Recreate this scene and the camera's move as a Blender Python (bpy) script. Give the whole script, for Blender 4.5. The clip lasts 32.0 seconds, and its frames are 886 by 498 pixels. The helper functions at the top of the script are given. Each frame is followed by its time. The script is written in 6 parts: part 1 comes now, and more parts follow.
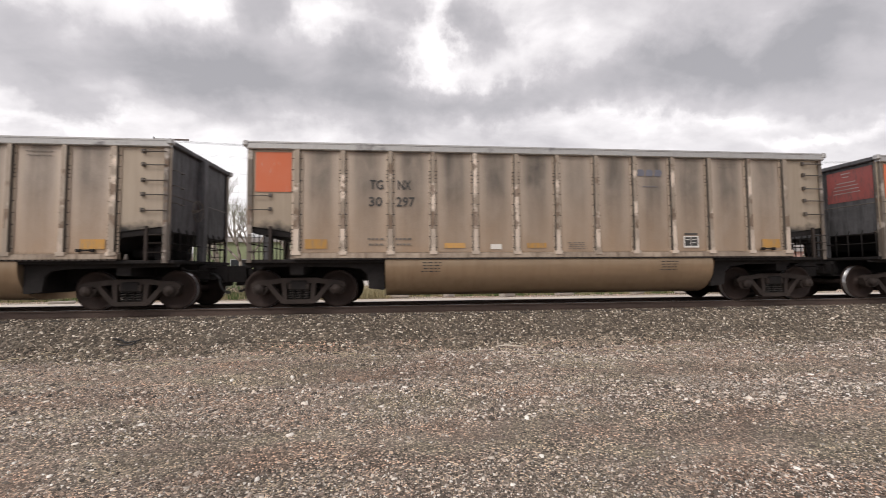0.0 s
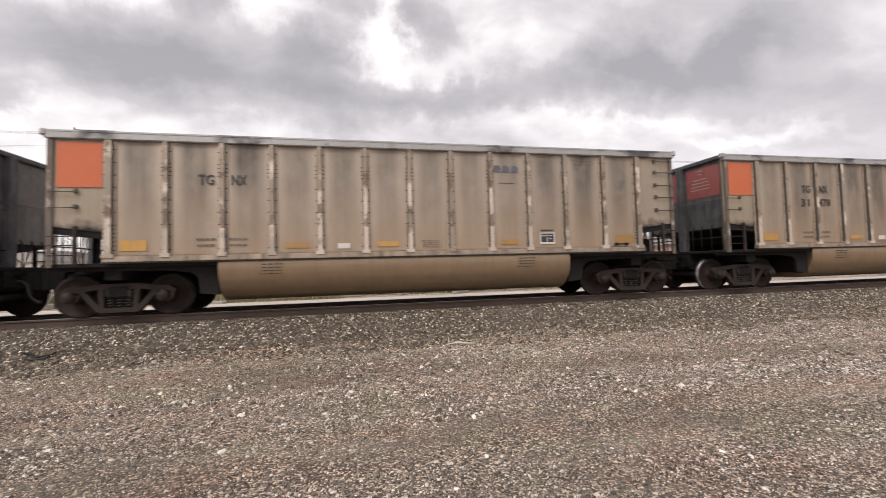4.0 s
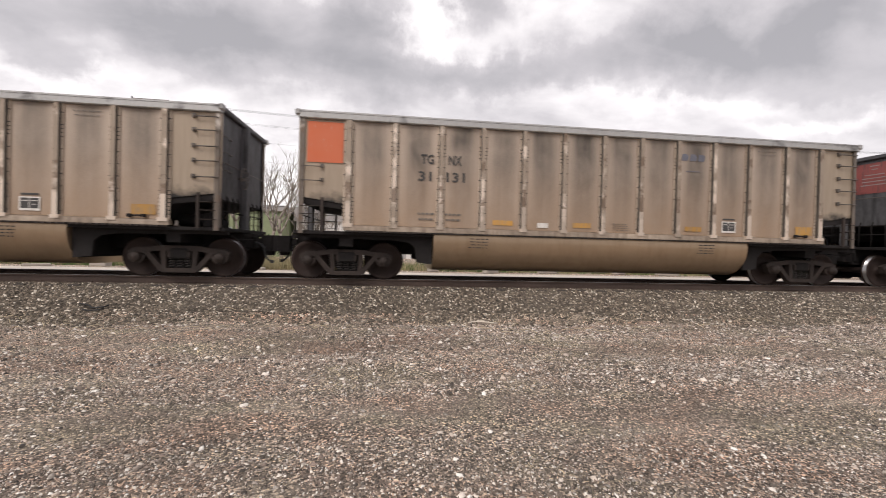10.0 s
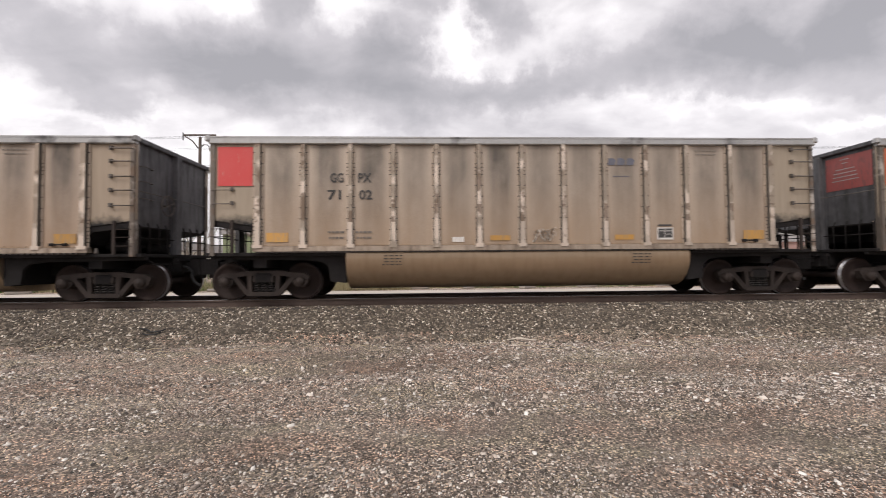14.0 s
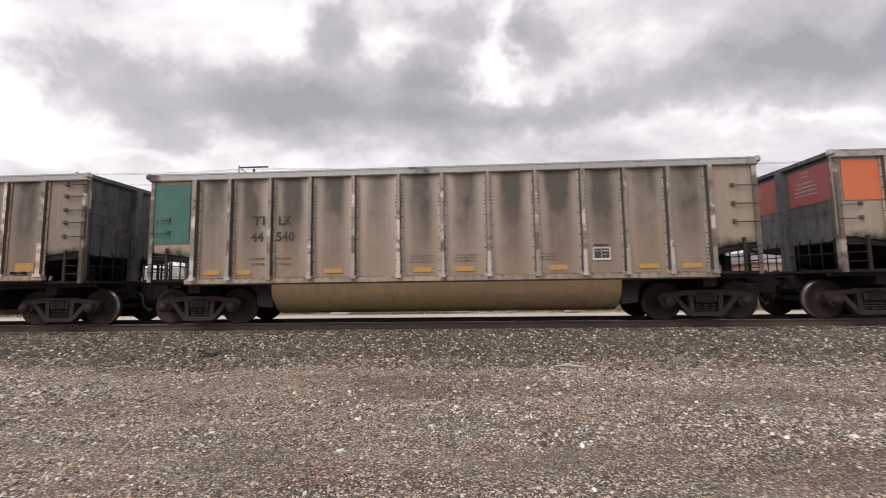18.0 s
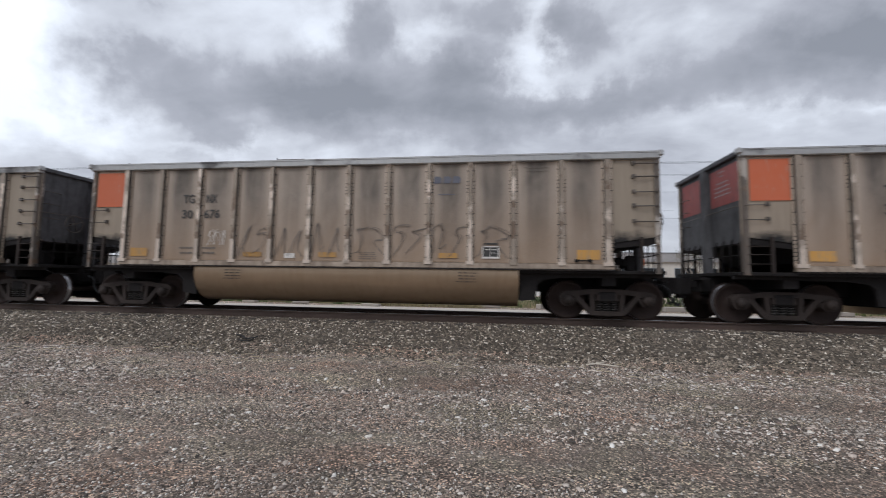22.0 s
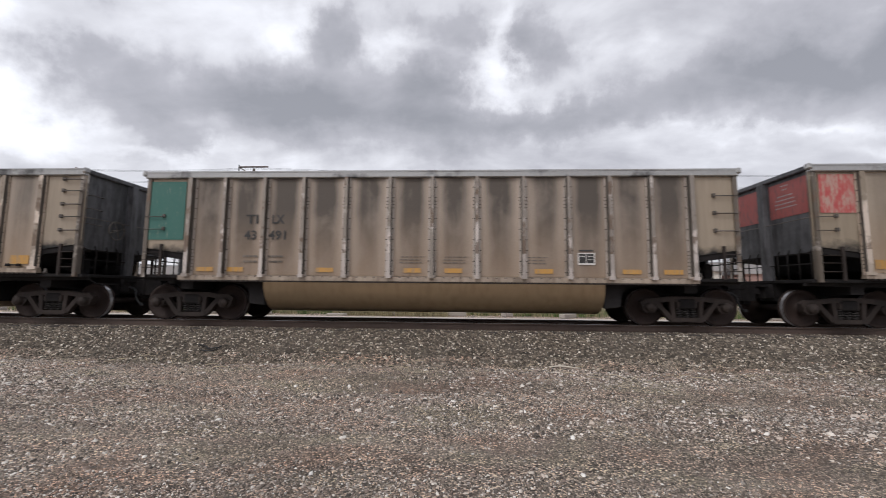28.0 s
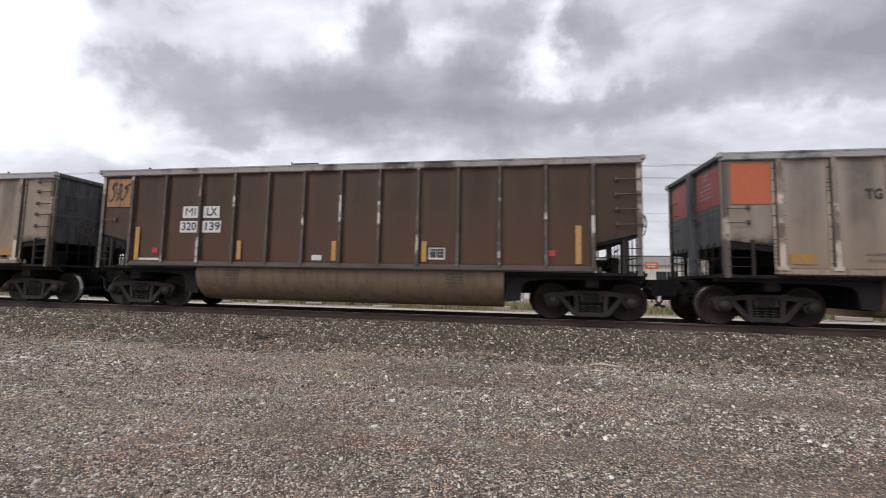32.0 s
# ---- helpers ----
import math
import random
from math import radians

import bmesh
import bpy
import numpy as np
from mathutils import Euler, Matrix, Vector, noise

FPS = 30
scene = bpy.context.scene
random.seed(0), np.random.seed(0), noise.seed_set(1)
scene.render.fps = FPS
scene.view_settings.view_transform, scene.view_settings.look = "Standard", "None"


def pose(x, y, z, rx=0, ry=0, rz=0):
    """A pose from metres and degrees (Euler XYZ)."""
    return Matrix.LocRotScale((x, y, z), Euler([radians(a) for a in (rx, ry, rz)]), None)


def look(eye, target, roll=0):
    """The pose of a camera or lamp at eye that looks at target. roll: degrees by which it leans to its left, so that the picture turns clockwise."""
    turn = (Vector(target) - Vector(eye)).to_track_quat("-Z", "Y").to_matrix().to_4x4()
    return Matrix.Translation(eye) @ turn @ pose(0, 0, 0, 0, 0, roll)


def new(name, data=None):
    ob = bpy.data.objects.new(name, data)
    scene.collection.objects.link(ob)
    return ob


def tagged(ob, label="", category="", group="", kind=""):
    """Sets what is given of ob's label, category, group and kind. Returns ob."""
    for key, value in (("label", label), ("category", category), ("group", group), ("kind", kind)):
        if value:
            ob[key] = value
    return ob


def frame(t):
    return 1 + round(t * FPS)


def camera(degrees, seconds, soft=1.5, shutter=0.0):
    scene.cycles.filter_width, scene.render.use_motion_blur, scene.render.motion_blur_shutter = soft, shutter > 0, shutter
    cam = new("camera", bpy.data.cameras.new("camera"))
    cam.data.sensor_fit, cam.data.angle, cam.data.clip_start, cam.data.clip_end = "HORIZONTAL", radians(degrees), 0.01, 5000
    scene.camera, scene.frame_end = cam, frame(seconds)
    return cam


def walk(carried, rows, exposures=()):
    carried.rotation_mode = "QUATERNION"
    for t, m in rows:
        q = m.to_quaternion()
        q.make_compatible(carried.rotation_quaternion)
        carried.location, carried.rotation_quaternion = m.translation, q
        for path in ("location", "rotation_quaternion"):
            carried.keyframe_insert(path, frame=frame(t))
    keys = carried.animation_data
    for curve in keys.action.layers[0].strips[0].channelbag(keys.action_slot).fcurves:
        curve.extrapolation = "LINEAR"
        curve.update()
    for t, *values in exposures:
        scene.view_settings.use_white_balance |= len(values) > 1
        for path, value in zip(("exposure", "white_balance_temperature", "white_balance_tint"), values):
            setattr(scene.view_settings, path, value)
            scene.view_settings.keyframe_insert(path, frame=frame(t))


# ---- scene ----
# ======== camera and its way ========
cam = camera(94.66, 32.0, soft=0.92, shutter=0.14)
CAM = [
    (0, -0.216, 0.021, 1.577, -5.64, 3.08, -0.46), (0.5, -0.055, -0.012, 1.601, -3.76, 3.35, -0.17), (1, 0.031, 0.003, 1.606, -3.40, 3.83, 0.04),
    (1.5, -0.005, 0.034, 1.616, -3.94, 4.21, 0.38), (2, -0.048, 0.053, 1.619, -4.97, 4.42, 0.40), (2.5, -0.076, 0.081, 1.617, -6.22, 4.25, 0.33),
    (4.5, -0.091, 0.100, 1.600, -13.57, 1.97, -1.77), (5, -0.032, 0.097, 1.594, -14.48, 1.60, -1.36), (5.5, 0.054, 0.077, 1.594, -14.37, 1.17, -0.75),
    (6, 0.144, 0.056, 1.602, -12.40, 0.76, -0.51), (6.5, 0.146, 0.036, 1.599, -10.30, 0.51, -0.30), (7, 0.119, 0.031, 1.611, -8.91, 0.40, -0.57),
    (7.5, 0.031, 0.058, 1.606, -8.68, 0.64, -0.75), (8, -0.054, 0.100, 1.602, -9.21, 0.69, -0.72), (8.5, -0.070, 0.110, 1.603, -9.18, 0.51, -0.21),
    (9, -0.029, 0.087, 1.604, -8.52, 0.07, 0.67), (9.5, 0.045, 0.051, 1.594, -7.70, -0.15, 1.33), (10, 0.073, 0.053, 1.593, -7.13, -0.45, 1.46),
    (10.5, 0.019, 0.063, 1.598, -6.99, -0.23, 0.99), (11, -0.065, 0.081, 1.604, -7.16, 0.02, 0.24), (11.5, -0.117, 0.069, 1.601, -7.24, 0.40, -0.33),
    (12, -0.067, 0.058, 1.613, -6.93, 0.52, -0.65), (12.5, 0.003, 0.027, 1.617, -6.20, 0.65, -0.62), (13, 0.063, 0.016, 1.611, -4.85, 0.83, -0.38),
    (13.5, 0.077, 0.016, 1.615, -3.39, 1.21, -0.34), (15.5, -0.037, 0.043, 1.622, -0.85, 3.61, -1.01), (16, 0.031, 0.059, 1.613, -1.88, 3.75, -0.91),
    (16.5, 0.084, 0.055, 1.612, -3.11, 3.84, -1.07), (17, 0.099, 0.052, 1.605, -3.71, 4.07, -1.01), (17.5, 0.060, 0.061, 1.604, -3.38, 4.33, -1.02),
    (18, -0.016, 0.039, 1.618, 3.36, 5.16, -0.78), (18.5, -0.131, -0.010, 1.651, 15.43, 5.37, -0.10), (19, -0.153, -0.075, 1.622, 25.68, 4.63, 0.76),
    (19.5, -0.109, -0.014, 1.606, 32.02, 2.91, 0.91), (20, -0.089, -0.018, 1.605, 33.95, 1.96, 0.87), (20.5, -0.089, -0.020, 1.607, 31.76, 2.09, 0.75),
    (21, -0.082, -0.014, 1.621, 25.41, 2.58, 0.46), (21.5, -0.055, 0.035, 1.599, 16.12, 3.55, 0.71), (22, -0.018, 0.048, 1.594, 7.68, 4.38, 0.88),
    (22.5, 0.024, 0.045, 1.598, 2.25, 4.89, 1.01), (23, 0.013, 0.037, 1.596, 0.35, 5.21, 1.11), (23.5, 0.001, 0.033, 1.591, 0.54, 5.26, 1.12),
    (24, 0.008, 0.034, 1.594, 1.06, 5.20, 1.00), (24.5, 0.015, 0.032, 1.603, 1.20, 5.06, 0.83), (25, 0.015, 0.030, 1.595, 0.90, 5.35, 1.01),
    (25.5, 0.043, 0.040, 1.597, 0.39, 5.53, 1.12), (27.5, 0.075, -0.057, 1.547, 1.03, 5.87, 0.82), (28, -0.061, -0.180, 1.536, 2.88, 5.80, 0.53),
    (28.5, -0.065, -0.188, 1.567, 4.44, 5.77, 0.33), (29, 0.002, -0.189, 1.581, 5.05, 5.78, 0.21), (29.5, 0.044, -0.190, 1.585, 4.83, 5.64, 0.06),
    (30, 0.073, -0.187, 1.579, 4.56, 5.39, 0.05), (30.5, 0.102, -0.208, 1.566, 4.91, 4.97, 0.31), (31, 0.100, -0.235, 1.560, 6.31, 4.70, 0.71),
    (31.5, 0.117, -0.236, 1.567, 7.93, 4.60, 1.11), (32, 0.125, -0.183, 1.558, 9.40, 4.75, 1.17),
]


def cam_pose(x, y, z, yaw, pitch, roll):
    way = Vector((-math.sin(radians(yaw)) * math.cos(radians(pitch)), math.cos(radians(yaw)) * math.cos(radians(pitch)), math.sin(radians(pitch))))
    return look((x, y, z), Vector((x, y, z)) + way, roll)


walk(cam, [(r[0], cam_pose(*r[1:])) for r in CAM],
     exposures=[(0.0, 0.38, 6600, 13), (1.2, 0.32, 6600, 13), (2.2, 0.34, 6600, 13), (4.0, 0.42, 6650, 14), (12.5, 0.46, 6600, 14), (15.5, 0.30, 6500, 14), (17.4, 0.29, 6500, 14), (18.1, 0.32, 6550, 14), (18.9, -0.22, 5700, 9), (21.2, -0.28, 5700, 9), (22.8, 0.14, 6050, 11), (24.5, 0.15, 6150, 12), (26.0, 0.14, 6200, 12), (28.5, 0.10, 6100, 12), (30.0, 0.04, 5950, 12), (32.0, 0.14, 6150, 12)])

# ======== sky and sun ========
world = bpy.data.worlds.new("overcast_sky")
scene.world = world
world.use_nodes = True
wn, wl = world.node_tree.nodes, world.node_tree.links
wn.clear()
w_out = wn.new("ShaderNodeOutputWorld")
w_bg = wn.new("ShaderNodeBackground")
w_bg.inputs["Strength"].default_value = 1.0
w_sky = wn.new("ShaderNodeTexSky")
w_sky.sky_type = "NISHITA"
w_sky.sun_disc = False
w_sky.sun_elevation, w_sky.sun_rotation = radians(49), radians(230)
w_tc = wn.new("ShaderNodeTexCoord")
w_sep = wn.new("ShaderNodeSeparateXYZ")
wl.new(w_tc.outputs["Generated"], w_sep.inputs[0])


def w_math(op, a, b=None, c=None):
    n = wn.new("ShaderNodeMath")
    n.operation = op
    for i, v in enumerate((a, b, c)):
        if v is None:
            continue
        if isinstance(v, (int, float)):
            n.inputs[i].default_value = v
        else:
            wl.new(v, n.inputs[i])
    return n.outputs[0]


# a flat cloud deck seen from below: directions divided by their height
w_up = w_math("ADD", w_math("MAXIMUM", w_sep.outputs[2], 0.0), 0.30)
w_comb = wn.new("ShaderNodeCombineXYZ")
wl.new(w_math("DIVIDE", w_sep.outputs[0], w_up), w_comb.inputs[0])
wl.new(w_math("DIVIDE", w_sep.outputs[1], w_up), w_comb.inputs[1])


def w_noise(scale, detail, rough, offset, distortion=0.0, stretch=(1, 1, 1)):
    mp = wn.new("ShaderNodeMapping")
    mp.inputs["Location"].default_value = offset
    mp.inputs["Scale"].default_value = stretch
    wl.new(w_comb.outputs[0], mp.inputs[0])
    n = wn.new("ShaderNodeTexNoise")
    n.inputs["Scale"].default_value, n.inputs["Detail"].default_value = scale, detail
    n.inputs["Roughness"].default_value, n.inputs["Distortion"].default_value = rough, distortion
    wl.new(mp.outputs[0], n.inputs["Vector"])
    return n.outputs["Fac"]


# bearing and height of each direction in degrees, ruffled by noise so that the clouds get ragged, billowing edges
w_ruf = wn.new("ShaderNodeTexNoise")
w_ruf.inputs["Scale"].default_value, w_ruf.inputs["Detail"].default_value, w_ruf.inputs["Roughness"].default_value = 6.5, 8.0, 0.56
wl.new(w_tc.outputs["Generated"], w_ruf.inputs["Vector"])
w_rsep = wn.new("ShaderNodeSeparateColor")
wl.new(w_ruf.outputs["Color"], w_rsep.inputs[0])
w_az = w_math("MULTIPLY", w_math("ARCTAN2", w_sep.outputs[0], w_sep.outputs[1]), 57.2958)
w_el = w_math("MULTIPLY", w_math("ARCSINE", w_sep.outputs[2]), 57.2958)
w_way = wn.new("ShaderNodeCombineXYZ")
wl.new(w_math("ADD", w_az, w_math("MULTIPLY_ADD", w_rsep.outputs[0], 22.0, -11.0)), w_way.inputs[0])
wl.new(w_math("ADD", w_el, w_math("MULTIPLY_ADD", w_rsep.outputs[1], 12.0, -6.0)), w_way.inputs[1])


def cloud_mass(az, el, wide, high, tilt, weight, density):
    """Adds a cloud (or, with a negative weight, a bright gap) about a bearing to the left and a height; sizes and tilt in degrees."""
    mp = wn.new("ShaderNodeMapping")
    mp.vector_type = "TEXTURE"
    mp.inputs["Location"].default_value = (-az, el, 0)
    mp.inputs["Rotation"].default_value = (0, 0, radians(tilt))
    mp.inputs["Scale"].default_value = (1.15 * wide / math.cos(radians(el)), 1.15 * high, 1)
    wl.new(w_way.outputs[0], mp.inputs[0])
    dot = wn.new("ShaderNodeVectorMath")
    dot.operation = "DOT_PRODUCT"
    wl.new(mp.outputs[0], dot.inputs[0])
    wl.new(mp.outputs[0], dot.inputs[1])
    g = w_math("EXPONENT", w_math("MULTIPLY", w_math("POWER", dot.outputs["Value"], 1.3), -1.0))
    return w_math("MULTIPLY_ADD", g, weight * (0.95 if weight > 0 else 1.25), density)


w_big = w_noise(0.8, 5, 0.5, (3.1, 1.7, 0.0), 0.25)
w_mid = w_noise(1.9, 6, 0.55, (7.3, 2.2, 4.0), 0.2, (0.8, 1.0, 1))
w_fine = w_noise(4.2, 7, 0.53, (1.3, 8.2, 2.0), 0.3, (0.75, 1.15, 1))
w_dens = w_math("ADD", w_math("ADD", w_math("MULTIPLY", w_big, 0.12), w_math("MULTIPLY", w_mid, 0.26)), w_math("MULTIPLY_ADD", w_fine, 0.27, 0.166))
# the long grey wedge over the train and its band to the right
for mass in ((35, 23.3, 14.0, 3.3, 4, 0.17), (13, 25.1, 14.0, 4.3, -1, 0.145), (19, 20.5, 24.2, 2.7, 2, 0.07), (-26, 22.7, 16.0, 2.5, 2, 0.12), (-38, 24.5, 6.7, 3.0, -2, 0.10),
             (37, 17.5, 6.6, 1.3, -5, 0.06), (4, 28.0, 3.3, 2.7, -1, 0.08), (-8, 22.3, 9.1, 1.9, -5, 0.07), (-48, 22.8, 8.4, 2.8, -3, 0.09), (-43, 20.0, 11.6, 2.0, -2, 0.06), (-53, 15.9, 4.6, 1.4, -3, 0.06)):
    w_dens = cloud_mass(*mass, w_dens)
# loose puffs higher up, the low streaks far to the left, and last an unseen grey band added overhead to dim the light
# from above
for mass in ((18, 31.7, 3.2, 2.5, 6, 0.15), (-10, 32.3, 3.1, 3.1, -9, 0.13), (1, 34.8, 2.7, 1.7, -3, 0.10), (9, 34.9, 2.7, 1.3, 1, 0.06), (44, 24.9, 4.1, 1.6, 28, 0.05), (71, 16.5, 3.8, 1.3, 5, 0.13),
             (66, 19.0, 4.0, 1.4, -3, 0.07), (75, 24.9, 3.6, 1.1, 11, 0.09), (66, 28.2, 2.4, 1.3, 17, 0.11), (51, 31.1, 2.9, 2.6, -10, 0.15), (76, 10.5, 9.2, 1.3, 5, 0.09), (79, 14.0, 4.4, 1.4, 7, 0.06), (0, 64.0, 75, 15, 0, 0.10)):
    w_dens = cloud_mass(*mass, w_dens)
# bright gaps
for mass in ((-8, 25.6, 7.5, 1.9, -2, -0.06), (-2, 29.7, 3.2, 4.8, 11, -0.06), (-6, 34.0, 2.0, 3.5, -17, -0.06), (53, 20.3, 3.9, 4.7, 20, -0.06), (51, 15.7, 3.9, 1.7, -10, -0.06), (-30, 17.1, 9.8, 1.2, -7, -0.025),
             (-19, 29.0, 3.5, 2.4, 17, -0.05), (57, 20.6, 4.6, 7.9, -1, -0.085), (61, 26.7, 5.3, 3.5, -6, -0.05), (52, 15.8, 8.5, 2.5, -4, -0.04), (-39, 16.7, 9.4, 0.7, -8, -0.045), (-51, 12.6, 5.4, 0.7, -7, -0.07),
             (38, 14.9, 5.2, 0.8, 10, -0.05), (-5, 29.0, 3.5, 3.7, -14, -0.05), (50, 24.0, 30.0, 22.0, 0, -0.045), (68, 21.5, 12.0, 5.0, 5, -0.03), (26, 32.4, 3.2, 2.4, 11, -0.05), (18, 8.0, 15.0, 4.5, 0, -0.12), (10, 31.5, 2.8, 1.6, 2, -0.04)):
    w_dens = cloud_mass(*mass, w_dens)
w_ramp = wn.new("ShaderNodeValToRGB")
els = w_ramp.color_ramp.elements
els[0].position, els[0].color = 0.28, (1.22, 1.215, 1.22, 1)
els[1].position, els[1].color = 0.69, (0.325, 0.325, 0.34, 1)
e = els.new(0.38)
e.color = (0.98, 0.975, 0.98, 1)
e = els.new(0.45)
e.color = (0.76, 0.75, 0.755, 1)
e = els.new(0.54)
e.color = (0.51, 0.50, 0.515, 1)
wl.new(w_dens, w_ramp.inputs[0])
w_haze = wn.new("ShaderNodeMixRGB")
w_haze.inputs[2].default_value = (0.66, 0.64, 0.64, 1)
wl.new(w_ramp.outputs[0], w_haze.inputs[1])
wl.new(w_math("MULTIPLY", w_math("POWER", w_math("SUBTRACT", 1.0, w_math("MAXIMUM", w_sep.outputs[2], 0.0)), 7.0), 0.95), w_haze.inputs[0])
w_skyamt = wn.new("ShaderNodeMixRGB")
w_skyamt.blend_type = "MULTIPLY"
w_skyamt.inputs[0].default_value = 1.0
w_skyamt.inputs[2].default_value = (0.1, 0.1, 0.1, 1)
wl.new(w_sky.outputs[0], w_skyamt.inputs[1])
w_mix = wn.new("ShaderNodeMixRGB")
w_mix.inputs[0].default_value = 0.94
wl.new(w_skyamt.outputs[0], w_mix.inputs[1])
wl.new(w_haze.outputs[0], w_mix.inputs[2])
wl.new(w_mix.outputs[0], w_bg.inputs["Color"])
wl.new(w_bg.outputs[0], w_out.inputs[0])

sun_data = bpy.data.lights.new("sun", "SUN")
sun_data.energy, sun_data.angle, sun_data.color = 1.4, radians(25), (1.0, 0.95, 0.88)
sun = new("sun", sun_data)
sun.matrix_world = look((-26, -32, 45), (0, 0, 0))

# ======== materials ========


def mat_base(name):
    m = bpy.data.materials.new(name)
    m.use_nodes = True
    nt = m.node_tree
    b = nt.nodes["Principled BSDF"]
    return m, nt.nodes, nt.links, b


def nnoise(nodes, links, vec, scale, detail=4.0, rough=0.55, distortion=0.0):
    n = nodes.new("ShaderNodeTexNoise")
    n.inputs["Scale"].default_value, n.inputs["Detail"].default_value = scale, detail
    n.inputs["Roughness"].default_value, n.inputs["Distortion"].default_value = rough, distortion
    if vec is not None:
        links.new(vec, n.inputs["Vector"])
    return n.outputs["Fac"]


def nmap(nodes, links, vec, scale=(1, 1, 1), loc=(0, 0, 0)):
    n = nodes.new("ShaderNodeMapping")
    n.inputs["Scale"].default_value, n.inputs["Location"].default_value = scale, loc
    links.new(vec, n.inputs["Vector"])
    return n.outputs[0]


def nmath(nodes, links, op, a, b=None, c=None, clamp=False):
    n = nodes.new("ShaderNodeMath")
    n.operation, n.use_clamp = op, clamp
    for i, v in enumerate((a, b, c)):
        if v is None:
            continue
        if isinstance(v, (int, float)):
            n.inputs[i].default_value = v
        else:
            links.new(v, n.inputs[i])
    return n.outputs[0]


def nramp(nodes, links, fac, stops):
    n = nodes.new("ShaderNodeValToRGB")
    el = n.color_ramp.elements
    for i, (p, c) in enumerate(stops):
        e = el[i] if i < 2 else el.new(p)
        e.position = p
        e.color = (*c, 1) if len(c) == 3 else c
    links.new(fac, n.inputs[0])
    return n.outputs[0]


def nmix(nodes, links, fac, a, b, blend="MIX"):
    n = nodes.new("ShaderNodeMixRGB")
    n.blend_type = blend
    for i, v in enumerate((fac, a, b)):
        if isinstance(v, (int, float)):
            n.inputs[i].default_value = v
        elif isinstance(v, tuple):
            n.inputs[i].default_value = (*v, 1)
        else:
            links.new(v, n.inputs[i])
    return n.outputs[0]


def nbump(nodes, links, b, height, strength, distance):
    n = nodes.new("ShaderNodeBump")
    n.inputs["Strength"].default_value, n.inputs["Distance"].default_value = strength, distance
    links.new(height, n.inputs["Height"])
    links.new(n.outputs[0], b.inputs["Normal"])


def shifted(nodes, links, coord="Object"):
    """Object coordinates moved by each object's own random number."""
    tc, oi = nodes.new("ShaderNodeTexCoord"), nodes.new("ShaderNodeObjectInfo")
    add = nodes.new("ShaderNodeVectorMath")
    add.operation = "ADD"
    links.new(tc.outputs[coord], add.inputs[0])
    links.new(nmath(nodes, links, "MULTIPLY", oi.outputs["Random"], 91.0), add.inputs[1])
    return tc, oi, add.outputs[0]


def plain(name, color, rough=0.7, metal=0.0, vary=0.25, scale=6.0, bump=0.15, dirt=None, coord="Object", gloss=0.5):
    """Worn paint or metal: grain and stains at two scales."""
    m, nodes, links, b = mat_base(name)
    tc, oi, vec = shifted(nodes, links, coord)
    big = nnoise(nodes, links, vec, scale * 0.35, 3)
    fine = nnoise(nodes, links, vec, scale * 5, 5, 0.65)
    f = nmath(nodes, links, "ADD", nmath(nodes, links, "MULTIPLY", big, 0.6), nmath(nodes, links, "MULTIPLY", fine, 0.4))
    lo = tuple(c * (1 - vary) for c in color)
    hi = tuple(min(1, c * (1 + vary)) for c in color)
    col = nramp(nodes, links, f, [(0.35, lo), (0.65, hi)])
    if dirt:
        streak = nnoise(nodes, links, nmap(nodes, links, vec, (3, 3, 0.5)), 2.2, 6, 0.6)
        col = nmix(nodes, links, nramp(nodes, links, streak, [(0.46, (0, 0, 0)), (0.70, (0.8, 0.8, 0.8))]), col, dirt)
    links.new(col, b.inputs["Base Color"])
    b.inputs["Roughness"].default_value, b.inputs["Metallic"].default_value = rough, metal
    b.inputs["Specular IOR Level"].default_value = gloss
    if bump:
        nbump(nodes, links, b, fine, bump, 0.01)
    return m


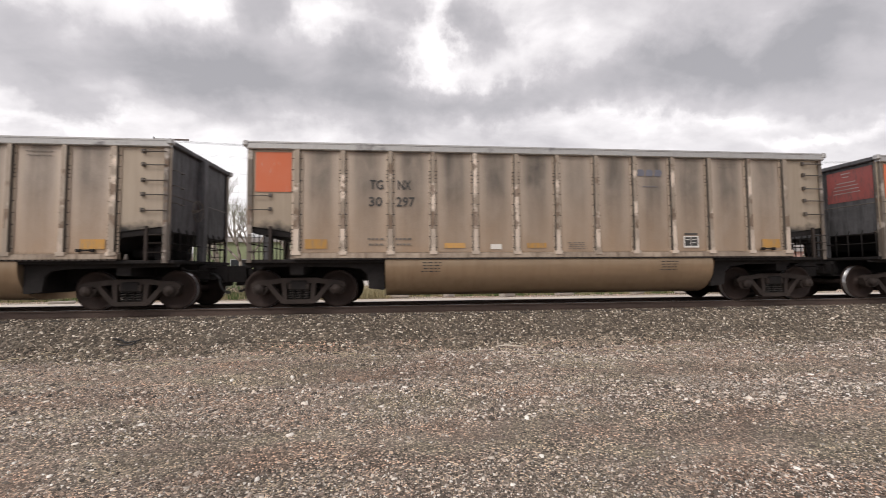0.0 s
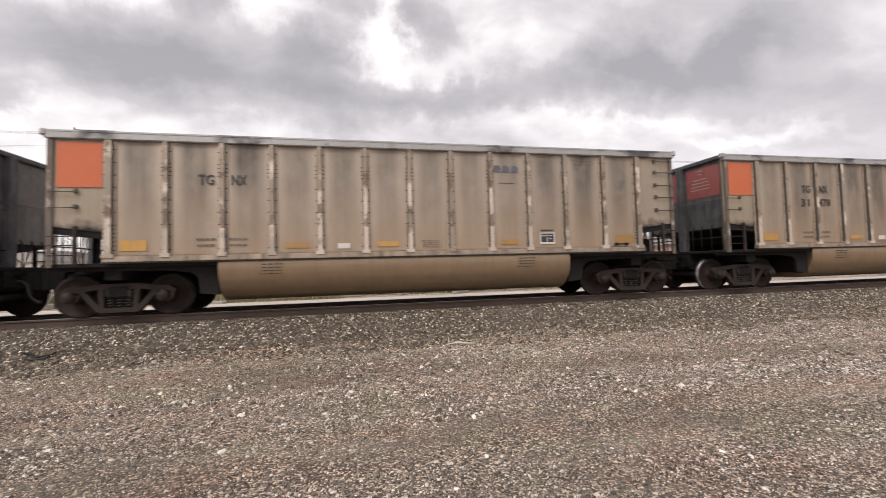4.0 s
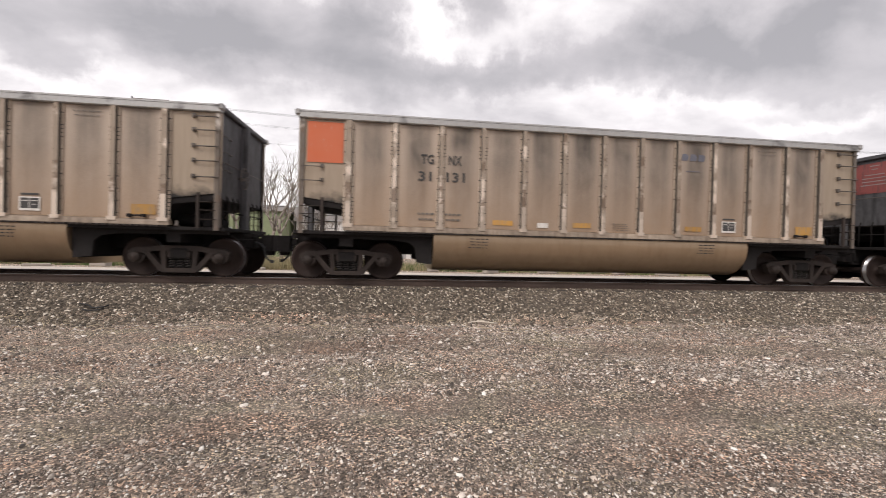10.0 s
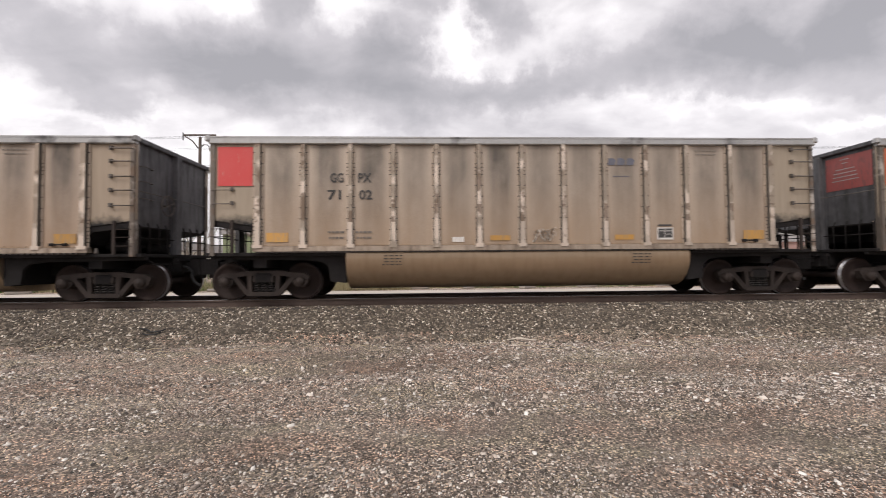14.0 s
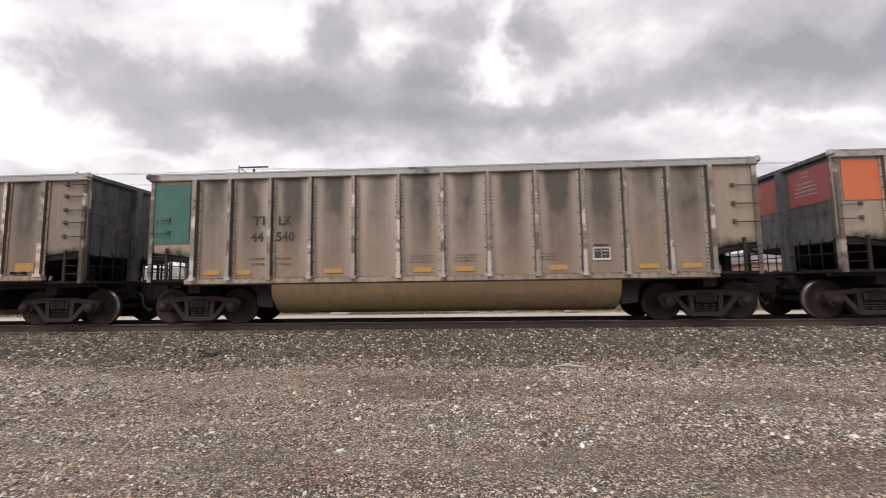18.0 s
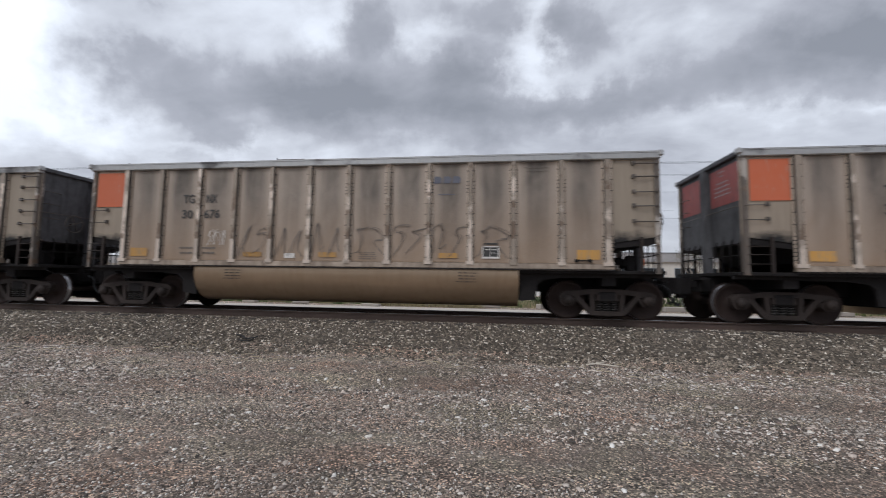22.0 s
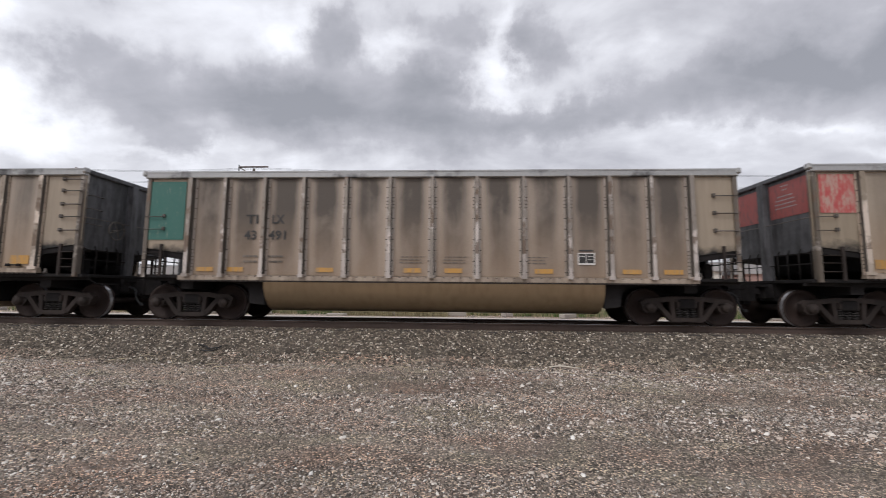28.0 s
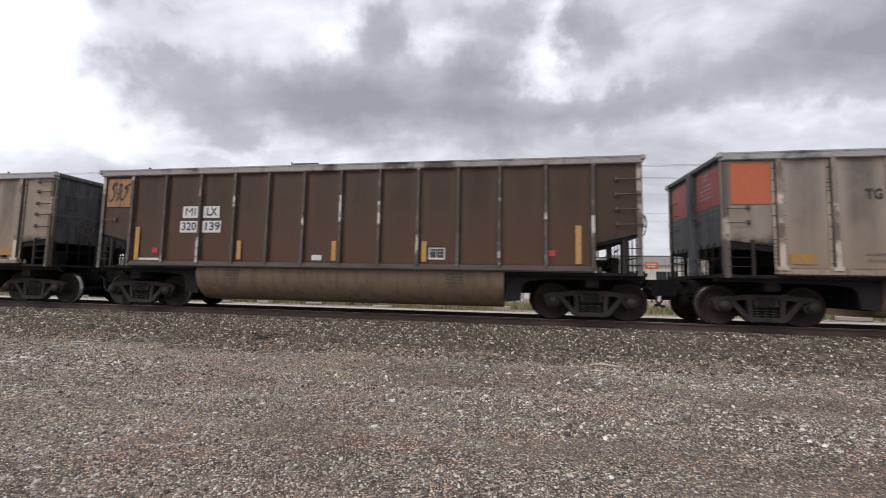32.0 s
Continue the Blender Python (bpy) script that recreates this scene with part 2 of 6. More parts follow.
def panel_material(name, light, dark, dust_bounce, metal=0.35, rough=0.5, soot=1.08):
    """Unpainted or painted sheet: upright streaks, a sooty cloud in each panel's middle, a dusty film with the ground's
    warm bounce light painted into it above the sill.
    """
    m, nodes, links, b = mat_base(name)
    tc, oi, vec = shifted(nodes, links)
    sep = nodes.new("ShaderNodeSeparateXYZ")
    links.new(tc.outputs["Object"], sep.inputs[0])
    streak = nnoise(nodes, links, nmap(nodes, links, vec, (6, 6, 0.35)), 1.6, 5, 0.55)
    cloud = nnoise(nodes, links, nmap(nodes, links, vec, (1.6, 1.6, 0.9)), 1.3, 4, 0.55, 0.4)
    across = nmath(nodes, links, "SUBTRACT", 1.0, nmath(nodes, links, "MULTIPLY", nmath(nodes, links, "ABSOLUTE", sep.outputs[0]), 2.25), clamp=True)
    across = nmath(nodes, links, "SMOOTH_MIN", nmath(nodes, links, "MULTIPLY", across, 1.6), 1.0, 0.3)
    rise = nmath(nodes, links, "ADD", nmath(nodes, links, "MULTIPLY", sep.outputs[2], 0.13), 0.76, clamp=True)
    s = nmath(nodes, links, "MULTIPLY", nmath(nodes, links, "MULTIPLY", across, rise), nmath(nodes, links, "MULTIPLY_ADD", cloud, 0.9, 0.24, clamp=True))
    s = nmath(nodes, links, "MULTIPLY", s, oi.outputs["Alpha"])
    s = nmath(nodes, links, "ADD", nmath(nodes, links, "MULTIPLY", s, soot), nmath(nodes, links, "MULTIPLY", nmath(nodes, links, "SUBTRACT", streak, 0.5), 0.30), clamp=True)
    col = nmix(nodes, links, s, light, dark)
    # brown film plus light thrown up off the ground, painted stronger towards the foot
    dust_bounce_fac = nmath(nodes, links, "MULTIPLY", nmath(nodes, links, "MULTIPLY_ADD", sep.outputs[2], -0.55, 0.24, clamp=True), nmath(nodes, links, "ADD", cloud, 0.15))
    col = nmix(nodes, links, dust_bounce_fac, col, dust_bounce)
    tint = nmix(nodes, links, 1.0, col, oi.outputs["Color"], "MULTIPLY")
    fine = nnoise(nodes, links, vec, 45, 5, 0.7)
    tint = nmix(nodes, links, 0.22, tint, nramp(nodes, links, fine, [(0.3, (0.25, 0.24, 0.23)), (0.7, (1, 1, 1))]), "MULTIPLY")
    links.new(tint, b.inputs["Base Color"])
    b.inputs["Metallic"].default_value = metal
    links.new(nmath(nodes, links, "MULTIPLY_ADD", s, 0.25, rough), b.inputs["Roughness"])
    dent = nnoise(nodes, links, vec, 1.8, 2)
    nbump(nodes, links, b, nmath(nodes, links, "MULTIPLY_ADD", fine, 0.12, dent), 0.35, 0.03)
    return m


def rib_material(name, light, dark, bright, lo, hi, metal=0.4, rusty=0.8, fall=0.0, sleeve=0.0):
    """Stakes: dull metal rubbed bright in patches along their height."""
    m, nodes, links, b = mat_base(name)
    tc, oi, vec = shifted(nodes, links)
    patch = nnoise(nodes, links, nmap(nodes, links, vec, (0.4, 0.4, 0.5)), 2.6, 5, 0.55)
    grain = nnoise(nodes, links, nmap(nodes, links, vec, (20, 20, 3)), 2.0, 5, 0.6)
    col = nmix(nodes, links, grain, dark, light)
    col = nmix(nodes, links, 1.0, col, oi.outputs["Color"], "MULTIPLY")
    sep = nodes.new("ShaderNodeSeparateXYZ")
    links.new(tc.outputs["Object"], sep.inputs[0])
    patch = nmath(nodes, links, "ADD", patch, nmath(nodes, links, "MULTIPLY_ADD", sep.outputs[2], -fall, fall * 1.3))
    col = nmix(nodes, links, nramp(nodes, links, patch, [(lo, (0, 0, 0)), (hi, (1, 1, 1))]), col, bright)
    rust = nnoise(nodes, links, vec, 3.1, 4)
    if sleeve:
        # the doubled foot is rubbed brightest, with a scabby band above it
        foot = nmath(nodes, links, "LESS_THAN", sep.outputs[2], 0.565)
        col = nmix(nodes, links, nmath(nodes, links, "MULTIPLY", nmath(nodes, links, "MULTIPLY", foot, oi.outputs["Random"]), nmath(nodes, links, "MULTIPLY_ADD", grain, 1.1, 0.2, clamp=True)), col, tuple(c * sleeve for c in bright))
        band = nmath(nodes, links, "MULTIPLY", nmath(nodes, links, "GREATER_THAN", sep.outputs[2], 0.565), nmath(nodes, links, "LESS_THAN", sep.outputs[2], 0.98))
        rust = nmath(nodes, links, "MULTIPLY_ADD", band, 0.11, nmath(nodes, links, "MULTIPLY_ADD", foot, -0.12, rust))
    col = nmix(nodes, links, nramp(nodes, links, rust, [(0.56, (0, 0, 0)), (0.63, (rusty, rusty, rusty))]), col, (0.17, 0.115, 0.08))
    links.new(col, b.inputs["Base Color"])
    b.inputs["Metallic"].default_value, b.inputs["Roughness"].default_value = metal, 0.45
    nbump(nodes, links, b, grain, 0.2, 0.01)
    return m


def end_panel_material(name, light, dark, metal=0.3):
    """End bays: clean sheet with black coal soot splashed along the lower slope."""
    m, nodes, links, b = mat_base(name)
    tc, oi, vec = shifted(nodes, links)
    sep = nodes.new("ShaderNodeSeparateXYZ")
    links.new(tc.outputs["Object"], sep.inputs[0])
    streak = nnoise(nodes, links, nmap(nodes, links, vec, (7, 7, 0.5)), 1.6, 6, 0.62)
    blot = nnoise(nodes, links, vec, 3.5, 5, 0.6)
    f = nmath(nodes, links, "ADD", nmath(nodes, links, "MULTIPLY", sep.outputs[2], -1.15), nmath(nodes, links, "MULTIPLY_ADD", blot, 0.6, -1.08))
    soot = nramp(nodes, links, f, [(-0.0, (0, 0, 0)), (0.13, (0.45, 0.45, 0.45)), (0.26, (1, 1, 1))])
    col = nmix(nodes, links, streak, light, dark)
    col = nmix(nodes, links, 1.0, col, oi.outputs["Color"], "MULTIPLY")
    col = nmix(nodes, links, soot, col, (0.02, 0.019, 0.018))
    links.new(col, b.inputs["Base Color"])
    b.inputs["Metallic"].default_value, b.inputs["Roughness"].default_value = metal, 0.55
    nbump(nodes, links, b, nnoise(nodes, links, vec, 30, 4), 0.15, 0.01)
    return m


def patch_material(name, color, wear=(0.45, 0.41, 0.36), lo=0.60, hi=0.72):
    """A painted colour patch, sun-bleached and scuffed through."""
    m, nodes, links, b = mat_base(name)
    tc, oi, vec = shifted(nodes, links)
    fade = nnoise(nodes, links, vec, 2.0, 5, 0.6)
    scuff = nnoise(nodes, links, nmap(nodes, links, vec, (6, 6, 1.2)), 3.0, 7, 0.7)
    col = nmix(nodes, links, nmath(nodes, links, "MULTIPLY", fade, 0.35), color, tuple(min(1, c * 0.7 + 0.16) for c in color))
    col = nmix(nodes, links, nramp(nodes, links, scuff, [(lo, (0, 0, 0)), (hi, (0.8, 0.8, 0.8))]), col, wear)
    col = nmix(nodes, links, 1.0, col, oi.outputs["Color"], "MULTIPLY")
    links.new(col, b.inputs["Base Color"])
    b.inputs["Roughness"].default_value = 0.6
    return m


def stone_material(name, stops, rough=0.85):
    """Loose stones: every stone has its own shade."""
    m, nodes, links, b = mat_base(name)
    geo, tc = nodes.new("ShaderNodeNewGeometry"), nodes.new("ShaderNodeTexCoord")
    shade = nramp(nodes, links, geo.outputs["Random Per Island"], stops)
    fine = nnoise(nodes, links, tc.outputs["Object"], 60, 4, 0.7)
    patch = nnoise(nodes, links, tc.outputs["Object"], 0.8, 4, 0.6)
    col = nmix(nodes, links, 0.35, shade, nramp(nodes, links, fine, [(0.3, (0.45, 0.44, 0.43)), (0.7, (1, 1, 1))]), "MULTIPLY")
    col = nmix(nodes, links, nramp(nodes, links, patch, [(0.45, (0, 0, 0)), (0.7, (0.45, 0.45, 0.45))]), col, (0.16, 0.135, 0.11))
    links.new(col, b.inputs["Base Color"])
    b.inputs["Roughness"].default_value = rough
    return m


MAT = {}
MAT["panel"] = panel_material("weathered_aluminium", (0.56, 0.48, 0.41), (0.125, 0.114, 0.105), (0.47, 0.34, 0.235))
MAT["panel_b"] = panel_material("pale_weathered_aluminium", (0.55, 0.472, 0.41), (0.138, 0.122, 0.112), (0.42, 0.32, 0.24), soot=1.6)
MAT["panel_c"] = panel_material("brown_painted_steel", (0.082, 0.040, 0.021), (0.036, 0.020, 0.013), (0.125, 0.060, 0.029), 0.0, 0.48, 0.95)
MAT["rib"] = rib_material("rubbed_aluminium_stake", (0.45, 0.385, 0.32), (0.24, 0.205, 0.17), (0.70, 0.595, 0.50), 0.51, 0.58, fall=0.06, sleeve=0.82)
MAT["rib_b"] = rib_material("grey_metal_stake", (0.43, 0.39, 0.36), (0.20, 0.18, 0.165), (0.66, 0.59, 0.54), 0.54, 0.60, 0.55, fall=0.05, sleeve=0.8)
MAT["rib_pale"] = rib_material("pale_riveted_stake", (0.66, 0.62, 0.56), (0.5, 0.46, 0.41), (0.8, 0.76, 0.7), 0.5, 0.66, sleeve=0.95)
MAT["rib_c"] = rib_material("brown_steel_stake", (0.10, 0.08, 0.065), (0.06, 0.045, 0.04), (0.62, 0.58, 0.55), 0.56, 0.60, 0.1, sleeve=0.2)
MAT["end_panel"] = end_panel_material("sooty_end_sheet", (0.46, 0.395, 0.32), (0.29, 0.245, 0.195))
MAT["end_panel_c"] = end_panel_material("sooty_brown_end_sheet", (0.075, 0.038, 0.021), (0.038, 0.022, 0.015), 0.0)
MAT["chord"] = rib_material("top_chord_metal", (0.52, 0.515, 0.505), (0.32, 0.315, 0.31), (0.12, 0.117, 0.115), 0.56, 0.66, 0.6, 0.1)
MAT["chord_c"] = rib_material("brown_top_chord", (0.42, 0.40, 0.38), (0.24, 0.22, 0.2), (0.09, 0.07, 0.06), 0.53, 0.62, 0.2, 0.2)
MAT["sill"] = plain("dusty_side_sill", (0.34, 0.275, 0.215), 0.5, 0.3, 0.3, 3.0, 0.1, (0.13, 0.09, 0.062))
MAT["sill_c"] = plain("brown_side_sill", (0.09, 0.07, 0.06), 0.65, 0.0, 0.25, 3.0, 0.1)
MAT["corner"] = rib_material("grimy_corner_post", (0.24, 0.21, 0.185), (0.10, 0.088, 0.078), (0.48, 0.43, 0.38), 0.56, 0.62)
MAT["flange"] = plain("dusty_stake_flange", (0.50, 0.41, 0.325), 0.55, 0.25, 0.2, 3.0, 0.1, (0.33, 0.25, 0.185))
MAT["flange_b"] = plain("pale_stake_flange", (0.50, 0.44, 0.385), 0.5, 0.3, 0.15, 3.0, 0.1, (0.36, 0.29, 0.235))
# shade on the stakes' side faces, put into a dark base colour
MAT["stake_side"] = plain("shaded_stake_side", (0.085, 0.073, 0.062), 0.6, 0.2, 0.3, 3.0, 0.1)
MAT["flange_c"] = plain("brown_stake_flange", (0.06, 0.046, 0.04), 0.6, 0.0, 0.25, 3.0, 0.1)
MAT["rivet"] = plain("dark_rivet", (0.06, 0.05, 0.045), 0.6, 0.3, 0.2, 8, 0)
MAT["tub"] = plain("tan_dusty_tub", (0.455, 0.345, 0.24), 0.3, 0.75, 0.08, 0.4, 0.02, (0.39, 0.287, 0.195))
MAT["tub_b"] = plain("grey_dusty_tub", (0.45, 0.35, 0.232), 0.3, 0.75, 0.08, 0.4, 0.02, (0.38, 0.29, 0.19))
MAT["tub_c"] = plain("brown_dusty_tub", (0.21, 0.15, 0.103), 0.5, 0.1, 0.12, 0.5, 0.03, (0.12, 0.082, 0.056))
MAT["pale_yellow"] = patch_material("pale_reflector", (0.60, 0.52, 0.28))
MAT["under"] = plain("sooty_underframe", (0.021, 0.019, 0.019), 0.85, 0.0, 0.35, 3.0, 0.2, gloss=0.15)
MAT["endwall"] = plain("sooty_end_wall", (0.095, 0.094, 0.1), 0.7, 0.1, 0.4, 1.2, 0.15, (0.022, 0.021, 0.021))
MAT["endwall_b"] = plain("grey_end_wall", (0.19, 0.175, 0.16), 0.65, 0.2, 0.35, 1.2, 0.15, (0.05, 0.047, 0.045))
MAT["inside"] = plain("coal_black_inside", (0.05, 0.048, 0.047), 0.8, 0.1, 0.4, 1.0, 0.2)
MAT["frame"] = plain("grimy_cast_steel", (0.040, 0.030, 0.026), 0.7, 0.1, 0.35, 4.0, 0.25, (0.024, 0.019, 0.017), gloss=0.3)
MAT["wheel"] = plain("rusty_wheel_steel", (0.034, 0.023, 0.020), 0.7, 0.2, 0.3, 5.0, 0.2, gloss=0.25)
MAT["tread"] = plain("polished_wheel_rim", (0.42, 0.42, 0.43), 0.28, 0.9, 0.15, 9.0, 0.0)
MAT["spring"] = plain("spring_steel", (0.05, 0.045, 0.042), 0.6, 0.3, 0.3, 8.0, 0.1)
MAT["rod"] = plain("grab_iron_steel", (0.12, 0.104, 0.092), 0.6, 0.4, 0.3, 9.0, 0.1)
MAT["rubber"] = plain("black_rubber", (0.018, 0.018, 0.019), 0.55, 0.0, 0.2, 8.0, 0.1)
MAT["orange"] = patch_material("orange_paint", (0.60, 0.135, 0.045))
MAT["red"] = patch_material("red_paint", (0.62, 0.055, 0.055))
MAT["teal"] = patch_material("teal_paint", (0.02, 0.135, 0.115))
MAT["rust_orange"] = patch_material("faded_orange_paint", (0.21, 0.082, 0.03), (0.07, 0.045, 0.032), 0.5, 0.66)
MAT["tan_rust"] = patch_material("bleached_orange_paint", (0.33, 0.165, 0.07), (0.10, 0.065, 0.045), 0.5, 0.6)
MAT["worn_red"] = patch_material("scraped_red_paint", (0.50, 0.07, 0.075), (0.50, 0.42, 0.38), 0.45, 0.58)
MAT["end_red"] = patch_material("sooty_red_paint", (0.28, 0.05, 0.042), (0.07, 0.06, 0.06), 0.5, 0.68)
MAT["end_orange"] = patch_material("sooty_orange_paint", (0.20, 0.06, 0.035), (0.05, 0.045, 0.045), 0.46, 0.62)
MAT["end_teal"] = patch_material("sooty_teal_paint", (0.02, 0.10, 0.09), (0.07, 0.065, 0.06), 0.5, 0.66)
MAT["yellow"] = patch_material("yellow_reflector", (0.55, 0.285, 0.05), (0.34, 0.25, 0.16), 0.47, 0.62)
MAT["white"] = patch_material("white_label", (0.70, 0.67, 0.63), (0.4, 0.36, 0.31), 0.52, 0.66)
MAT["plate_white"] = patch_material("white_plate", (0.72, 0.71, 0.69), (0.4, 0.37, 0.34))
MAT["plate_black"] = plain("black_plate", (0.05, 0.048, 0.047), 0.6, 0.0, 0.3, 6, 0)
MAT["ink"] = plain("black_lettering", (0.045, 0.043, 0.042), 0.6, 0.0, 0.3, 8, 0)
MAT["ink_faint"] = plain("faded_lettering", (0.16, 0.14, 0.12), 0.65, 0.0, 0.3, 8, 0)
MAT["ink_white"] = plain("white_lettering", (0.72, 0.70, 0.68), 0.6, 0.0, 0.15, 8, 0)
MAT["ink_blue"] = plain("faded_blue_lettering", (0.13, 0.133, 0.165), 0.6, 0.0, 0.2, 8, 0)
MAT["chalk"] = plain("white_chalk_paint", (0.74, 0.70, 0.65), 0.8, 0.0, 0.2, 10, 0)
MAT["ink_grey"] = plain("grimy_white_stencil", (0.30, 0.27, 0.26), 0.7, 0.0, 0.3, 8, 0)
MAT["spray"] = plain("faded_spray_paint", (0.165, 0.142, 0.124), 0.7, 0.0, 0.3, 10, 0)
MAT["red_dot"] = plain("red_sticker", (0.55, 0.04, 0.06), 0.5, 0.0, 0.15, 10, 0)

# ======== mesh helpers ========


class Shape:
    """Collects vertices and faces of one mesh."""

    def __init__(self):
        self.v, self.f, self.s = [], [], []

    def add(self, verts, faces, smooth=False):
        n = len(self.v)
        self.v += [tuple(p) for p in verts]
        self.f += [tuple(i + n for i in f) for f in faces]
        self.s += [smooth] * len(faces)
        return self

    def box(self, x0, x1, y0, y1, z0, z1):
        return self.add([(x, y, z) for x in (x0, x1) for y in (y0, y1) for z in (z0, z1)],
                        [(0, 1, 3, 2), (4, 6, 7, 5), (0, 4, 5, 1), (2, 3, 7, 6), (0, 2, 6, 4), (1, 5, 7, 3)])

    def soft(self, x0, x1, y0, y1, z0, z1, c=0.012):
        """A box with chamfered edges along all three directions."""
        pts, ids = [], {}
        for ix, x in enumerate((x0, x1)):
            for iy, y in enumerate((y0, y1)):
                for iz, z in enumerate((z0, z1)):
                    sx, sy, sz = (1, -1)[ix], (1, -1)[iy], (1, -1)[iz]
                    for ax, p in enumerate(((x, y + sy * c, z + sz * c), (x + sx * c, y, z + sz * c), (x + sx * c, y + sy * c, z))):
                        ids[ix, iy, iz, ax] = len(pts)
                        pts.append(p)
        g = lambda ix, iy, iz, ax: ids[ix, iy, iz, ax]
        fs = []
        for a in (0, 1):
            fs += [(g(a, 0, 0, 0), g(a, 1, 0, 0), g(a, 1, 1, 0), g(a, 0, 1, 0)), (g(0, a, 0, 1), g(1, a, 0, 1), g(1, a, 1, 1), g(0, a, 1, 1)),
                   (g(0, 0, a, 2), g(1, 0, a, 2), g(1, 1, a, 2), g(0, 1, a, 2))]
            for b in (0, 1):
                fs += [(g(a, b, 0, 0), g(a, b, 1, 0), g(a, b, 1, 1), g(a, b, 0, 1)), (g(a, 0, b, 0), g(a, 1, b, 0), g(a, 1, b, 2), g(a, 0, b, 2)),
                       (g(0, a, b, 1), g(1, a, b, 1), g(1, a, b, 2), g(0, a, b, 2))]
                for d in (0, 1):
                    fs.append((g(a, b, d, 0), g(a, b, d, 1), g(a, b, d, 2)))
        return self.add(pts, fs)

    def prism(self, poly, axis, a, b):
        """A polygon of pairs, drawn out along an axis from a to b."""
        put = {"x": lambda p, h: (h, p[0], p[1]), "y": lambda p, h: (p[0], h, p[1]), "z": lambda p, h: (p[0], p[1], h)}[axis]
        n = len(poly)
        return self.add([put(p, a) for p in poly] + [put(p, b) for p in poly],
                        [tuple(range(n)), tuple(range(2 * n - 1, n - 1, -1))] + [(i, (i + 1) % n, n + (i + 1) % n, n + i) for i in range(n)])

    def tube(self, path, r, n=6, closed=False):
        """A round bar along a path of points."""
        pts = [Vector(p) for p in path]
        rings = []
        for i, p in enumerate(pts):
            d = (pts[min(i + 1, len(pts) - 1)] - pts[max(i - 1, 0)]).normalized()
            u = d.orthogonal().normalized() if abs(d.z) > 0.9 else d.cross(Vector((0, 0, 1))).normalized()
            w = d.cross(u)
            rings.append([p + r * (math.cos(2 * math.pi * k / n) * u + math.sin(2 * math.pi * k / n) * w) for k in range(n)])
        verts = [q for ring in rings for q in ring]
        fs = [(i * n + k, i * n + (k + 1) % n, (i + 1) * n + (k + 1) % n, (i + 1) * n + k) for i in range(len(pts) - 1) for k in range(n)]
        self.add(verts, fs, True)
        n0 = len(self.v) - len(verts)
        self.f += [tuple(range(n0, n0 + n)), tuple(range(n0 + len(verts) - n, n0 + len(verts)))]
        self.s += [False, False]
        return self

    def lathe(self, profile, axis="y", n=24, centre=(0, 0, 0)):
        """A profile of (radius, along) pairs turned about an axis."""
        verts, fs, m = [], [], len(profile)
        for k in range(n):
            c, s = math.cos(2 * math.pi * k / n), math.sin(2 * math.pi * k / n)
            for r, h in profile:
                p = {"y": (r * c, h, r * s), "x": (h, r * c, r * s), "z": (r * c, r * s, h)}[axis]
                verts.append((p[0] + centre[0], p[1] + centre[1], p[2] + centre[2]))
        for k in range(n):
            for i in range(m - 1):
                a, b = k * m + i, ((k + 1) % n) * m + i
                fs.append((a, a + 1, b + 1, b))
        return self.add(verts, fs, True)

    def mesh(self, name):
        me = bpy.data.meshes.new(name)
        me.from_pydata(self.v, [], self.f)
        me.polygons.foreach_set("use_smooth", self.s)
        bm = bmesh.new()
        bm.from_mesh(me)
        bmesh.ops.recalc_face_normals(bm, faces=bm.faces)
        bm.to_mesh(me)
        bm.free()
        return me


MESH = {}


def cached(key, make):
    if key not in MESH:
        MESH[key] = make().mesh(str(key[0]))
    return MESH[key]


def part(name, me, material, parent=None, label="", at=(0, 0, 0), turn=(0, 0, 0), color=None):
    """One mesh object under a thing or a part; the mesh may be shared."""
    ob = new(name, me)
    if not me.materials:
        me.materials.append(None)
    ob.material_slots[0].link = "OBJECT"
    ob.material_slots[0].material = material
    ob.parent = parent
    ob.matrix_basis = pose(*at, *turn)
    if color:
        ob.color = (*color, 1) if len(color) == 3 else color
    return tagged(ob, label) if label else ob


def text_mesh(s, size, width=None):
    """Flat letters in the built-in font, upright, reading along +x, centred."""
    key = ("lettering", s, size, width)
    if key in MESH:
        return MESH[key]
    cu = bpy.data.curves.new("lettering", "FONT")
    cu.body, cu.size, cu.align_x, cu.align_y, cu.extrude, cu.offset, cu.resolution_u = s, size, "CENTER", "CENTER", 0.002, (0.0 if "M" in s else 0.006) * size / 0.3, 2
    ob = bpy.data.objects.new("lettering", cu)
    scene.collection.objects.link(ob)
    dg = bpy.context.evaluated_depsgraph_get()
    me = bpy.data.meshes.new_from_object(ob.evaluated_get(dg))
    bpy.data.objects.remove(ob)
    w = max(v.co.x for v in me.vertices) - min(v.co.x for v in me.vertices)
    k = width / w if width else 1.0
    me.transform(Matrix.Diagonal((k, 1, 1, 1)))
    me.transform(pose(0, 0, 0, 90))
    me.materials.clear()
    MESH[key] = me
    return me


def ribbon(s, pts, r, rng):
    """A flat painted line along points in the plane of a car's side."""
    for p, q in zip(pts, pts[1:]):
        d = q - p
        if d.length < 1e-4:
            continue
        u = Vector((-d.z, 0, d.x)).normalized() * r * rng.uniform(0.7, 1.2)
        e = d.normalized() * r * 0.5
        s.add([p - u - e, q - u + e, q + u + e, p + u - e], [(0, 1, 2, 3)])


